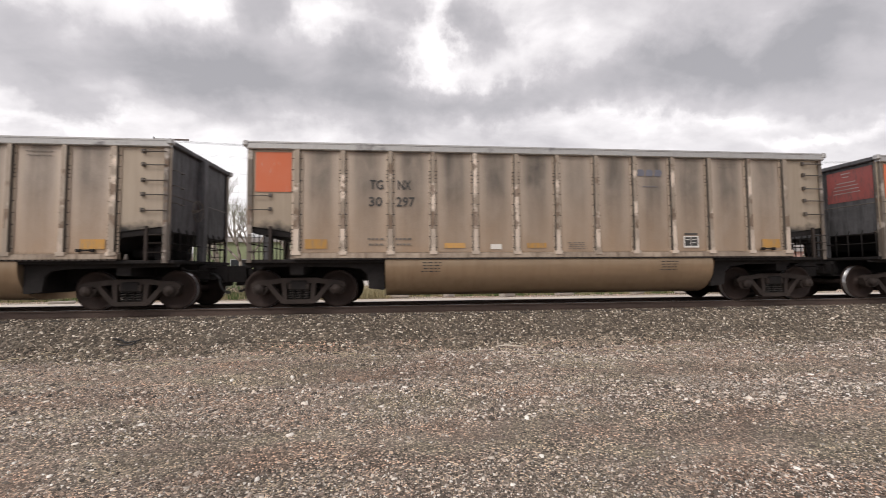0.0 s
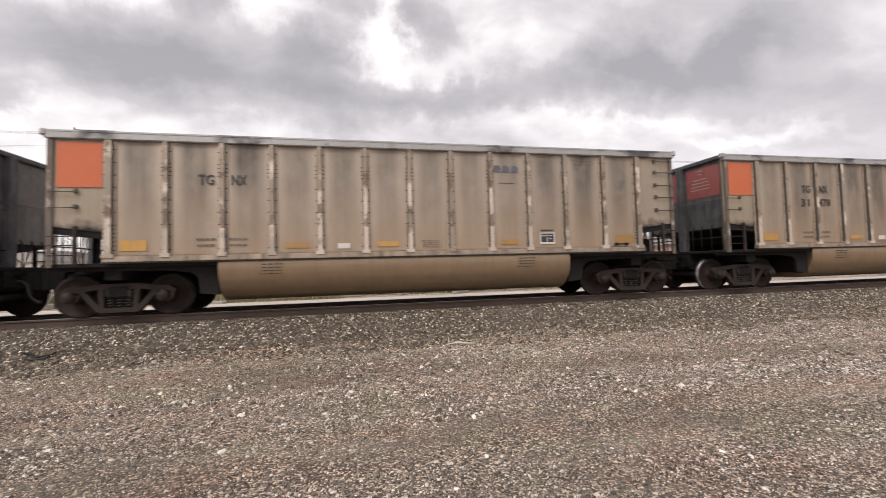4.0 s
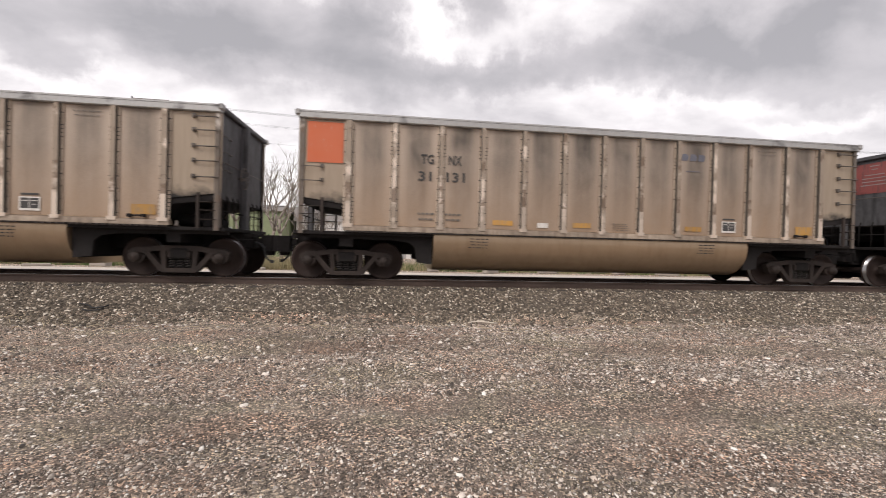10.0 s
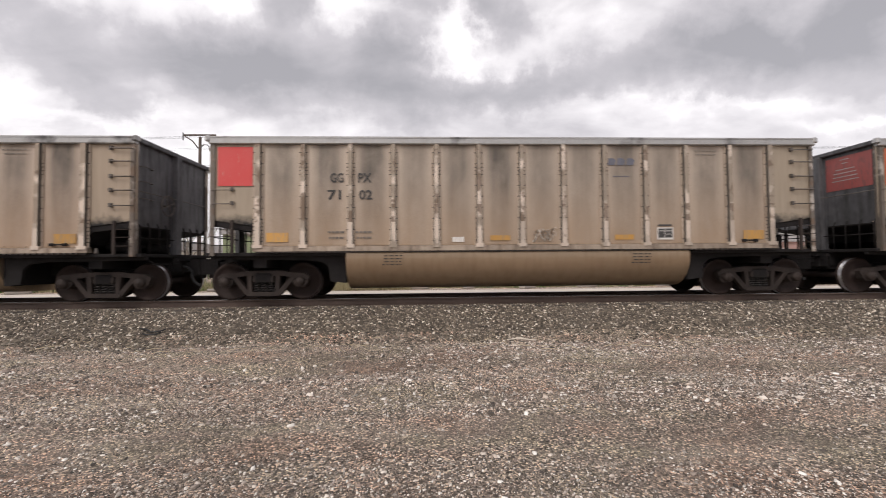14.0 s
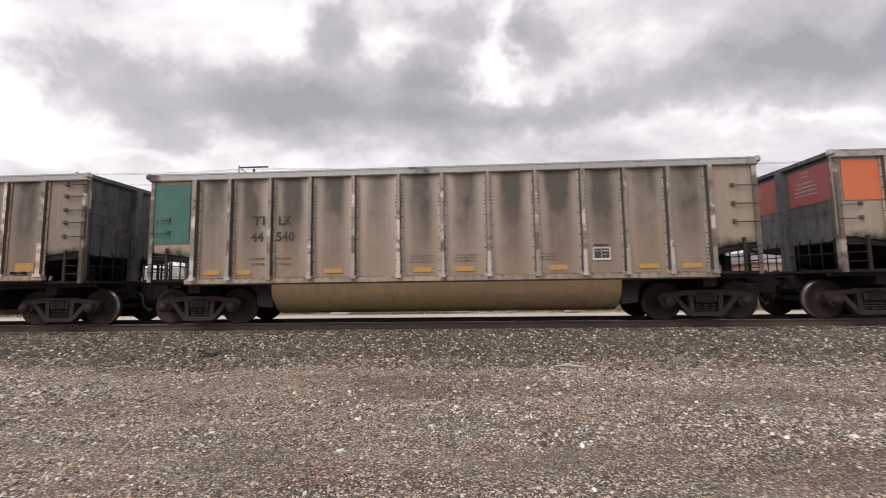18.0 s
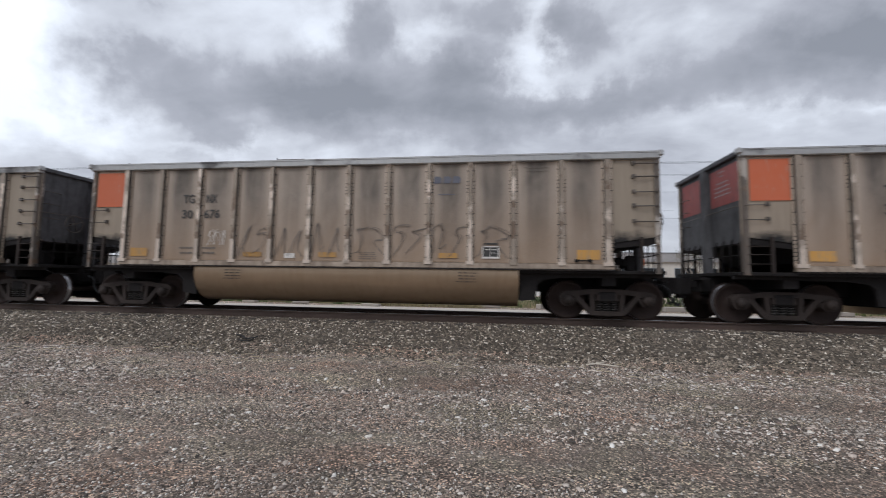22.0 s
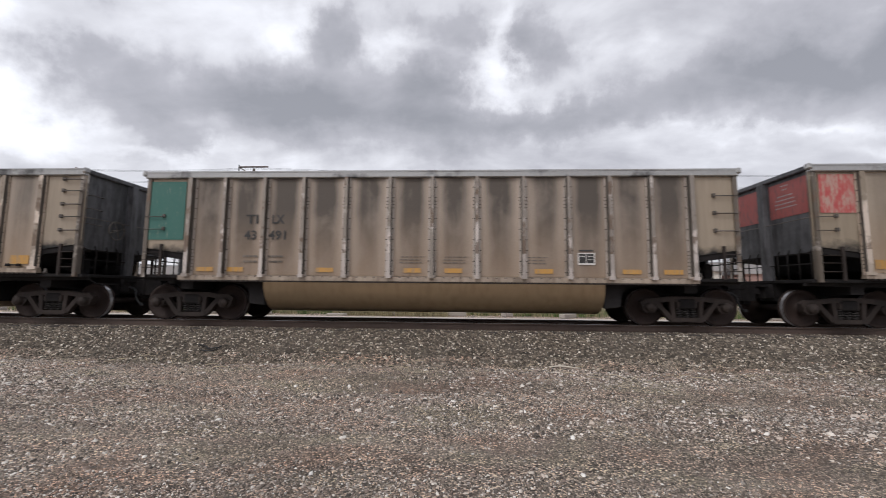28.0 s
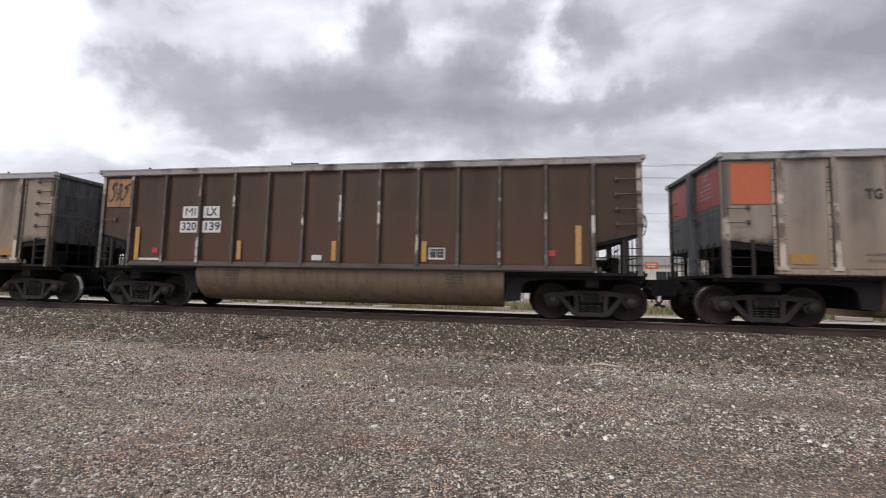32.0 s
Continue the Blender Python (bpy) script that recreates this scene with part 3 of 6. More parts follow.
def curve_through(keys, n=6):
    pts = []
    for j in range(len(keys) - 1):
        p0, p1, p2, p3 = keys[max(j - 1, 0)], keys[j], keys[j + 1], keys[min(j + 2, len(keys) - 1)]
        for k in range(n):
            u = k / n
            pts.append(0.5 * ((2 * p1) + (p2 - p0) * u + (2 * p0 - 5 * p1 + 4 * p2 - p3) * u * u + (3 * p1 - p0 - 3 * p2 + p3) * u ** 3))
    return pts + [keys[-1]]


STROKES = (((-0.4, 0.5), (0.15, 0.42), (0.3, 0.12), (-0.15, -0.05), (0.45, -0.5)),
           ((0.5, 0.48), (0.0, 0.5), (-0.25, 0.32), (0.15, 0.2), (-0.1, -0.25), (-0.5, -0.45)),
           ((-0.4, -0.35), (-0.42, 0.25), (-0.1, 0.5), (0.1, 0.3), (0.0, -0.2), (0.4, -0.1)),
           ((-0.5, -0.5), (-0.12, 0.15), (0.2, 0.5), (0.02, -0.1), (0.18, -0.45)))


def scribble(rng, width, height, n, r):
    """Loose hand-drawn letters: hooks, curls, arches and spikes, each retraced by a thinner line."""
    s = Shape()
    step = width / n
    for i in range(n):
        cx = -width / 2 + (i + 0.5) * step
        keys = [Vector((cx + step * (a + rng.uniform(-0.16, 0.16)), 0, height * (b * rng.uniform(0.7, 1.05) + rng.uniform(-0.06, 0.06)))) for a, b in rng.choice(STROKES)]
        pts = curve_through(keys)
        ribbon(s, pts, r, rng)
        ribbon(s, [p + Vector((0.05 + 0.02 * math.sin(j * 0.4), 0, 0.03)) for j, p in enumerate(pts)][: len(pts) * 3 // 4], r * 0.6, rng)
    return s


# ======== the coal cars ========
TRACK_Y, RAIL_Z = 11.17, 0.72
RIBS = {"a": (-6.15, -5.11, -4.02, -3.02, -2.01, -1.0, 0.02, 1.02, 2.02, 3.02, 4.02, 5.11, 6.12),
        "b": (-6.04, -5.15, -4.14, -3.15, -2.09, -1.01, 0.03, 1.11, 2.22, 3.29, 4.25, 5.22, 6.15),
        "c": (-6.19, -5.13, -4.04, -3.01, -2.03, -1.02, 0.0, 1.03, 2.03, 3.03, 4.03, 5.11, 6.17)}
TOP = {"a": 3.86, "b": 3.76, "c": 3.86}
SILL = {"a": 1.17, "b": 1.02, "c": 1.17}
HALF, TUB = 7.27, 4.15
SHEET_Y = 1.525


def rib_shape(kind, h, wide=False):
    """A hat-section stake with rows of bolts along its flanges; origin at its foot, proud towards -y."""
    s = Shape()
    w, fl, d = {"a": (0.046, 0.10, 0.08), "b": (0.038, 0.10, 0.14), "c": (0.03, 0.06, 0.085)}[kind]
    if wide:
        w, fl = w * 1.3, fl * 1.2
    s.prism([(-fl, 0), (-fl, -0.012), (-w - 0.012, -0.014), (-w, -d), (w, -d), (w + 0.012, -0.014), (fl, -0.012), (fl, 0)], "z", 0, h)
    foot = 0.9 if kind == "a" else 0.6
    s.box(-fl * foot, fl * foot, -d - 0.012, 0, -0.03, 0.05)
    # the doubler that sleeves the stake's foot
    top = 0.56 if kind != "b" else 0.44
    if not wide:
        s.prism([(-w - 0.02, -0.013), (-w - 0.006, -d - 0.007), (w + 0.006, -d - 0.007), (w + 0.02, -0.013)], "z", 0.045, top)
    return s


def bolt_shape(kind, h, wide=False):
    s = Shape()
    fl = (0.10 if kind != "c" else 0.06) * (1.2 if wide else 1)
    z, i = 0.12, 0
    while z < h - 0.1:
        near = wide and z < 0.55
        s.box(-fl + 0.005, -fl + 0.04, -0.024, 0.0, z, z + 0.02).box(fl - 0.04, fl - 0.005, -0.024, 0.0, z, z + 0.02)
        z += 0.085 if near or (h - z < 0.85 and h - z > 0.5 and not wide) else 0.26
        i += 1
    return s


def stake_mesh(kind, h, wide):
    """A stake and the bolts in its flanges as one mesh of two materials."""
    key = ("stake", kind, round(h, 3), wide)
    if key not in MESH:
        s = rib_shape(kind, h + 0.02, wide)
        n = len(s.f)
        b = bolt_shape(kind, h, wide)
        s.add(b.v, b.f)
        me = s.mesh("stake")
        me.materials.append(None)
        me.materials.append(MAT["rivet"])
        me.materials.append(MAT["flange_c" if kind == "c" else "flange_b" if kind == "b" else "flange"])
        # slot 3, the side faces: off brown cars a dark colour painted as their shade
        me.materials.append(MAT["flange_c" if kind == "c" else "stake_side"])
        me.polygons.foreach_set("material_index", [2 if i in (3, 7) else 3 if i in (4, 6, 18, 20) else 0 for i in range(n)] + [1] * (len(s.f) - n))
        MESH[key] = me
    return MESH[key]


def end_panel_shape(h, w, lift):
    """The end bay's sheet, cut along a slope at its foot; origin in the middle of its height, inner edge at +x."""
    z0 = -h / 2
    return Shape().prism([(-w, z0 + lift), (-w * 0.55, z0 + lift * 0.55), (0, z0), (0, h / 2), (-w, h / 2)], "y", 0, 0.02)


def chord_shape(half):
    s = Shape().soft(-half, half, -0.055, 0.075, -0.185, 0.0, 0.02)
    for e in (-1, 1):
        s.soft(e * half - 0.07, e * half + 0.05, -0.085, 0.07, -0.13, 0.012, 0.03)
    s.box(-half, half, -0.065, -0.052, -0.045, -0.012)
    return s


def tub_shape():
    prof = [(-1.46, 1.15)] + [(-(0.72 + 0.75 * math.cos(a)), 1.02 - 0.76 * math.sin(a)) for a in (math.pi / 2 * i / 9 for i in range(10))] + [(0, 0.25)]
    prof += [(-y, z) for y, z in prof[-2::-1]]
    s = Shape()
    n = len(prof)
    rows = [(-TUB, 0.995), (-TUB + 0.05, 1.0), (TUB - 0.05, 1.0), (TUB, 0.995)]
    verts = [(x, y * k, z) for x, k in rows for y, z in prof]
    s.add(verts, [(r * n + i, r * n + i + 1, (r + 1) * n + i + 1, (r + 1) * n + i) for r in range(len(rows) - 1) for i in range(n - 1)], True)
    s.add([(-TUB, y, z) for y, z in prof], [tuple(range(n))]).add([(TUB, y, z) for y, z in prof], [tuple(range(n))])
    return s


def deck_shape():
    """The platform over a bogie at one end, joined to its draft sill and body bolster; end towards +x."""
    s = Shape().soft(4.17, 7.36, -1.5, 1.5, 1.07, 1.15, 0.01)
    return s.box(4.6, 7.3, -0.32, 0.32, 0.72, 1.08).box(6.05, 6.35, -1.3, 1.3, 0.8, 1.08).box(4.18, 4.28, -1.25, 1.25, 0.42, 1.08)


def girder_shape():
    return Shape().prism([(4.17, 1.07), (6.5, 1.07), (7.36, 1.07), (7.36, 1.0), (5.12, 0.97), (4.72, 0.92), (4.58, 0.80), (4.54, 0.46), (4.17, 0.42)], "y", -0.04, 0.04)


def slope_shape(z1, kind):
    """The sheet under the end wall, with its side cheeks: a shallow shelf by the end, open below, that drops steeply behind the side sheets; end towards +x."""
    x1, zk = {"a": (6.28, z1 - 0.14), "b": (6.0, 1.50), "c": (6.2, z1 - 0.24)}[kind]
    s = Shape().prism([(7.2, z1 + 0.02), (7.2, z1 - 0.03), (x1, zk), (6.05, 1.36), (5.0, 1.13), (4.9, 1.18), (5.95, 1.42), (x1 - 0.08, zk + 0.05)], "y", -1.46, 1.46)
    s.box(6.13, 6.17, -1.46, -1.4, 1.15, 1.6).box(6.13, 6.17, 1.4, 1.46, 1.15, 1.6)
    for y in (-1.5, 1.47):
        s.prism([(5.0, 1.14), (6.05, 1.35), (x1, zk - 0.01), (7.19, z1 - 0.04), (7.19, z1 + 0.3), (6.0, z1 + 0.2), (5.0, 1.3)], "y", y, y + 0.03)
    return s


def end_wall_shape(z0, z1):
    s = Shape()
    for y0, y1 in ((-1.5, -0.09), (0.09, 1.5)):
        s.prism([(y0, z0 + 0.12), (y0 + 0.25 * (1 if y0 < 0 else 0) + (0 if y0 < 0 else 0), z0), (y1 - (0.25 if y1 > 0.5 else 0), z0), (y1, z0 + 0.12), (y1, z1), (y0, z1)], "x", 7.18, 7.205)
    s.box(7.17, 7.2, -0.1, 0.1, z0, z1)
    return s


def end_bar_shape(z1):
    """An upright bar of the open end, from the platform's edge to the foot of the end wall."""
    return Shape().tube([(7.26, 0, 1.12), (7.26, 0, z1 - 0.04), (7.2, 0, z1 + 0.1)], 0.016, 6)


def end_post_shape(z1):
    return Shape().soft(7.205, 7.34, -0.11, 0.11, 1.1, z1, 0.015).box(7.2, 7.22, -0.17, 0.17, 1.15, z1)


def corner_post_shape(z1):
    s = Shape().prism([(0, 0), (-0.11, 0), (-0.11, -0.02), (-0.02, -0.02), (-0.02, 0.11), (0, 0.11)], "z", 1.08, z1)
    z = 1.3
    while z < z1 - 0.1:
        s.box(-0.085, -0.055, -0.026, 0, z, z + 0.03)
        z += 0.15
    return s


def rung_shape(length):
    s = Shape().tube([(0, 0.07, 0.0), (0, 0, 0), (length, 0, 0), (length, 0.07, 0.0)], 0.015, 6)
    return s.box(-0.035, 0.03, 0.02, 0.075, -0.03, 0.06)


def low_ladder_shape(x0, x1):
    s = Shape().box(x0 - 0.03, x0 + 0.03, -0.03, 0.02, 1.12, 1.9)
    for z in (1.32, 1.52, 1.7):
        s.tube([(x0, -0.01, z), (x1, -0.01, z)], 0.011, 5)
    return s


def coupler_shape():
    """Draft box, shank and heavy knuckle head at the +x end, with its lock lifter and the cut lever across the platform's edge."""
    s = Shape().soft(7.3, 7.56, -0.24, 0.24, 0.68, 1.04, 0.02).box(7.5, 7.8, -0.1, 0.1, 0.8, 0.95)
    s.prism([(7.74, -0.2), (8.0, -0.26), (8.12, -0.14), (8.03, -0.03), (8.1, 0.1), (8.16, 0.22), (8.02, 0.27), (7.74, 0.18)], "z", 0.62, 1.03)
    s.soft(7.8, 8.02, -0.12, 0.1, 0.52, 0.64, 0.02).box(7.9, 7.94, -0.3, -0.1, 0.6, 0.66)
    s.tube([(7.46, -1.35, 0.98), (7.5, -1.2, 0.9), (7.6, -0.3, 0.9), (7.86, -0.2, 0.58)], 0.014, 5)
    s.box(7.52, 7.62, -0.5, 0.5, 0.98, 1.05)
    return s


def hose_shape():
    pts = [(7.62, -0.3, 0.84), (7.76, -0.32, 0.8)] + [(7.86 + 0.23 * (1 - math.cos(k / 10 * math.pi * 0.5)), -0.33 - 0.02 * math.sin(k / 10 * math.pi), 0.72 - 0.36 * math.sin(k / 10 * math.pi * 0.5)) for k in range(11)]
    return Shape().tube(pts, 0.028, 7).box(8.02, 8.1, -0.37, -0.29, 0.33, 0.4)


def brake_wheel_shape():
    ring = [(0.25 * math.cos(a * math.pi / 8), 0, 0.25 * math.sin(a * math.pi / 8)) for a in range(17)]
    s = Shape().tube([(0, p[0], p[2]) for p in ring], 0.016, 6)
    for a in range(4):
        c, d = math.cos(a * math.pi / 2 + 0.4), math.sin(a * math.pi / 2 + 0.4)
        s.tube([(0.02, 0, 0), (0, 0.25 * c, 0.25 * d)], 0.012, 5)
    return s.tube([(-0.14, 0, 0), (0.03, 0, 0)], 0.03, 8)


def side_frame_shape():
    """The cast side frame of a bogie: arched top, diagonals, spring nest and axle boxes."""
    s = Shape()
    y0, y1 = -0.07, 0.07
    top = [(-1.08, 0.50), (-1.1, 0.58), (-0.98, 0.655), (-0.62, 0.685), (-0.4, 0.72), (0.4, 0.72), (0.62, 0.685), (0.98, 0.655), (1.1, 0.58), (1.08, 0.50), (0.72, 0.555), (0.42, 0.60), (-0.42, 0.60), (-0.72, 0.555)]
    s.prism(top, "y", y0, y1)
    for e in (-1, 1):
        s.prism([(e * 0.80, 0.60), (e * 0.66, 0.60), (e * 0.30, 0.17), (e * 0.42, 0.14)], "y", y0, y1)
        s.prism([(e * 0.40, 0.62), (e * 0.29, 0.62), (e * 0.27, 0.16), (e * 0.36, 0.16)], "y", y0, y1)
        s.prism([(e * 0.70, 0.5), (e * 1.08, 0.5), (e * 1.06, 0.40), (e * 0.98, 0.32), (e * 0.80, 0.32), (e * 0.72, 0.40)], "y", y0 - 0.03, y1)
    s.prism([(-0.42, 0.15), (-0.36, 0.11), (0.36, 0.11), (0.42, 0.15), (0.36, 0.21), (-0.36, 0.21)], "y", y0 - 0.02, y1 + 0.02)
    s.soft(-0.25, 0.25, -0.09, 0.1, 0.44, 0.60, 0.02)
    return s


def spring_shape():
    pts = [(0.07 * math.cos(a * 1.05), 0.07 * math.sin(a * 1.05), 0.21 + 0.23 * a / 24) for a in range(25)]
    return Shape().tube(pts, 0.016, 4)


def wheelset_shape():
    """An axle with its two wheels: dished plates, hubs and flanged treads."""
    s = Shape()
    prof = [(0.0, -0.92), (0.055, -0.92), (0.065, -0.90), (0.065, -0.86), (0.13, -0.855), (0.14, -0.80), (0.19, -0.775), (0.36, -0.80), (0.385, -0.825), (0.44, -0.83), (0.455, -0.82),
            (0.457, -0.73), (0.485, -0.715), (0.485, -0.69), (0.40, -0.685), (0.37, -0.72), (0.2, -0.74), (0.13, -0.70), (0.08, -0.68), (0.08, 0.0)]
    prof += [(r, -h) for r, h in prof[-2::-1]]
    s.lathe(prof, "y", 28)
    for k in range(3):
        a = k * 2 * math.pi / 3
        for e in (-1, 1):
            s.box(0.075 * math.cos(a) - 0.015, 0.075 * math.cos(a) + 0.015, e * 0.87 - 0.005, e * 0.87 + 0.005, 0.075 * math.sin(a) - 0.015, 0.075 * math.sin(a) + 0.015)
    return s


def wheelset_mesh():
    """A wheelset of two materials: grimy steel, and the polished treads."""
    if "wheelset" not in MESH:
        s = wheelset_shape()
        me = s.mesh("wheelset")
        me.materials.append(None)
        me.materials.append(MAT["tread"])
        bright = [1 if all(0.44 < math.hypot(s.v[i][0], s.v[i][2]) < 0.46 and 0.72 < abs(s.v[i][1]) < 0.84 for i in f) else 0 for f in s.f]
        me.polygons.foreach_set("material_index", bright)
        MESH["wheelset"] = me
    return MESH["wheelset"]


def bearing_shape():
    s = Shape().lathe([(0.0, -0.2), (0.05, -0.2), (0.06, -0.185), (0.105, -0.18), (0.115, -0.16), (0.115, 0.02)], "y", 14)
    for k in range(3):
        a = k * 2 * math.pi / 3 + 0.5
        s.box(0.06 * math.cos(a) - 0.014, 0.06 * math.cos(a) + 0.014, -0.195, -0.17, 0.06 * math.sin(a) - 0.014, 0.06 * math.sin(a) + 0.014)
    return s


WHEELSETS = []


def bogie(car, x):
    """A three-piece bogie under a car: bolster, two side frames with springs and bearings, two wheelsets."""
    b = part("bogie", cached(("bogie",), lambda: Shape().soft(-0.2, 0.2, -1.1, 1.1, 0.42, 0.66, 0.03).soft(-0.35, 0.35, -0.35, 0.35, 0.62, 0.76, 0.03)
                             .box(-0.27, 0.27, -0.91, 0.91, 0.2, 0.44).box(-0.52, -0.46, -0.9, 0.9, 0.28, 0.38).box(0.46, 0.52, -0.9, 0.9, 0.28, 0.38)), MAT["under"], car, "", (x, 0, 0))
    for y in (-1.0, 1.0):
        part("side_frame", cached(("side_frame",), side_frame_shape), MAT["frame"], b, "grimy cast steel side frame", (0, y, 0), (0, 0, 0 if y < 0 else 180))
        for sx in (-0.17, 0.0, 0.17):
            part("spring", cached(("spring",), spring_shape), MAT["spring"], b, "", (sx, y, 0))
        for wx in (-0.889, 0.889):
            part("axle_bearing", cached(("bearing",), bearing_shape), MAT["frame"], b, "", (wx, y + (-0.02 if y < 0 else 0.02), 0.457), (0, 0, 0 if y < 0 else 180))
    for wx in (-0.889, 0.889):
        w = part("wheelset", wheelset_mesh(), MAT["wheel"], b, "rusty steel wheelset with dished wheels", (wx, 0, 0.457))
        WHEELSETS.append(w)


def bars(rows, width, pitch, h):
    """Unreadable stencilled lines as plain bars, centred, in the plane of a side."""
    s = Shape()
    rng = random.Random(rows * 7 + int(width * 100))
    for i in range(rows):
        z = (rows / 2 - i - 0.5) * pitch
        x, end = -width / 2 * rng.uniform(0.75, 1), width / 2 * rng.uniform(0.7, 1)
        while x < end:
            w = rng.uniform(0.05, 0.14) * width * 1.6
            s.box(x, min(x + w, end), -0.002, 0.002, z - h / 2, z + h / 2)
            x += w + 0.06 * width
    return s


def coal_car(k, kind, marks, number, patch, label, tint=(1, 1, 1), plates=None, extras=()):
    """One open-top bathtub coal car with everything on it; origin on the rails under its middle."""
    car = tagged(new("coal_car"), label, "coal car", "coal cars of the train")
    car.empty_display_size = 1.0
    zt, zs, ribs = TOP[kind], SILL[kind], RIBS[kind]
    sfx = "_c" if kind == "c" else ""
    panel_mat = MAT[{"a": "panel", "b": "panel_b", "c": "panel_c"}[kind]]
    rib_mat, sill_mat, chord_mat = MAT["rib_b" if kind == "b" else "rib" + sfx], MAT["sill" + sfx], MAT["chord" + sfx]
    zc, zb = zt - 0.185, zs + 0.13
    h = zc - zb
    rng = random.Random(k * 13 + 5)
    # tub, sills and underframe
    part("tub", cached(("tub",), tub_shape), MAT[{"a": "tub", "b": "tub_b", "c": "tub_c"}[kind]], car, "brown dusty rounded steel tub", color=tint)
    part("centre_sill", cached(("centre_sill",), lambda: Shape().box(-7.3, 7.3, -0.28, 0.28, 0.62, 1.05).box(-4.7, 4.7, -1.3, 1.3, 1.06, 1.14)), MAT["under"], car)
    for side in (-1, 1):
        rz = 0 if side < 0 else 180
        part("side_sill", cached(("side_sill", kind), lambda: Shape().prism([(-SHEET_Y + 0.02, zs + 0.13), (-SHEET_Y - 0.075, zs + 0.11), (-SHEET_Y - 0.085, zs + 0.02), (-SHEET_Y - 0.085, zs), (-SHEET_Y + 0.05, zs)], "x", -6.25, 6.25)
                                           ), sill_mat, car, "", turn=(0, 0, rz))
        part("rivet_strip", cached(("rivet_strip", kind), lambda: rivet_strip_shape(zs, kind)), MAT["rivet"], car, "row of dark rivets under the side sill", turn=(0, 0, rz))
        part("top_chord", cached(("top_chord", kind), lambda: chord_shape(7.28)), chord_mat, car, "", (0, side * (SHEET_Y + 0.03), zt), (0, 0, rz))
        # the local frame of a side: x along the car as seen from outside
        for i in range(12):
            a, b = ribs[i], ribs[i + 1]
            me = cached(("side_panel", round(b - a, 3), round(h, 3)), lambda: side_panel_shape(b - a, h))
            m = (a + b) / 2
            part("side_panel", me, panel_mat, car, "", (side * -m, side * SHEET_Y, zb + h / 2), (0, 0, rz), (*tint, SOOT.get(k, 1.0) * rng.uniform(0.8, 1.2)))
        for i, x in enumerate(ribs):
            wide = i in (0, 12)
            pale = i in PALE.get(k, ())
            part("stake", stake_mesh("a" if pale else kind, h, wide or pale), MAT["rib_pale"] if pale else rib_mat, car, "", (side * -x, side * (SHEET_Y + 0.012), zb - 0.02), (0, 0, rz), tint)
        for e in (-1, 1):
            w = HALF - (abs(ribs[0]) if e < 0 else ribs[12])
            lift = 0.27 if kind == "c" else 0.16
            he = zc - {"a": 1.76, "b": 1.66, "c": 1.80}[kind]
            me = cached(("end_panel", kind, e), lambda: end_panel_mirror(he, w, lift, e))
            part("end_panel", me, MAT["end_panel" + sfx], car, "end side sheet blackened along its sloping foot",
                 (side * -(ribs[0] if e < 0 else ribs[12]), side * SHEET_Y, zc - he / 2), (0, 0, rz), tint)
    # ends
    z_end = {"a": 1.80, "b": 1.70, "c": 2.0}[kind]
    for e in (-1, 1):
        rz = 0 if e > 0 else 180
        part("deck", cached(("deck",), deck_shape), MAT["under"], car, "black end platform over the bogie", turn=(0, 0, rz))
        for gy in (-1.28, 1.28):
            part("side_girder", cached(("girder",), girder_shape), MAT["under"], car, "", (0, gy, 0), (0, 0, rz))
        part("slope_sheet", cached(("slope", kind), lambda: slope_shape(z_end, kind)), MAT["under"], car, turn=(0, 0, rz))
        part("end_wall", cached(("end_wall", kind), lambda: end_wall_shape(z_end, zt - 0.04)), MAT["endwall_b"] if patch == "teal" else MAT["endwall"], car, "soot-blackened end wall", turn=(0, 0, rz))
        part("end_chord", cached(("end_chord", kind), lambda: Shape().soft(7.15, 7.3, -1.53, 1.53, zt - 0.12, zt - 0.005, 0.02)), MAT["endwall"], car, turn=(0, 0, rz))
        part("end_post", cached(("end_post", kind), lambda: end_post_shape(zt - 0.1)), MAT["endwall"], car, turn=(0, 0, rz))
        part("coupler", cached(("coupler",), coupler_shape), MAT["under"], car, turn=(0, 0, rz))
        part("air_hose", cached(("air_hose",), hose_shape), MAT["rubber"], car, "black rubber air hose", turn=(0, 0, rz))
        part("hand_rod", cached(("hand_rod",), lambda: Shape().tube([(7.21, -1.45, 2.62), (7.30, -1.4, 2.6), (7.30, 1.4, 2.6), (7.21, 1.45, 2.62)], 0.012, 5)), MAT["rod"], car, turn=(0, 0, rz))
        for side in (-1, 1):
            sy = side * e
            part("corner_post", cached(("corner_post", kind, sy), lambda: corner_mirror(zt - 0.12, sy)), MAT["corner"], car, "", (e * (HALF - 0.02), side * (SHEET_Y + 0.02), 0), (0, 0, rz), tint)
        part("end_rail", cached(("end_rail",), lambda: Shape().tube([(7.26, -1.42, 1.52), (7.26, 1.42, 1.52)], 0.014, 6)), MAT["under"], car, turn=(0, 0, rz))
        for y in (-1.40, -1.05, -0.7, -0.38, 0.38, 0.7, 1.05, 1.40):
            part("end_bar", cached(("end_bar", kind), lambda: end_bar_shape(z_end)), MAT["under"], car, at=(0, y, 0), turn=(0, 0, rz))
        for z in (3.2, 2.85, 2.45):
            part("rung", cached(("end_rung",), lambda: Shape().tube([(7.2, -1.38, 0), (7.29, -1.38, 0), (7.29, -0.98, 0), (7.2, -0.98, 0)], 0.011, 5)), MAT["rod"], car, "bent steel rung on the end wall", (0, 0, z), (0, 0, rz))
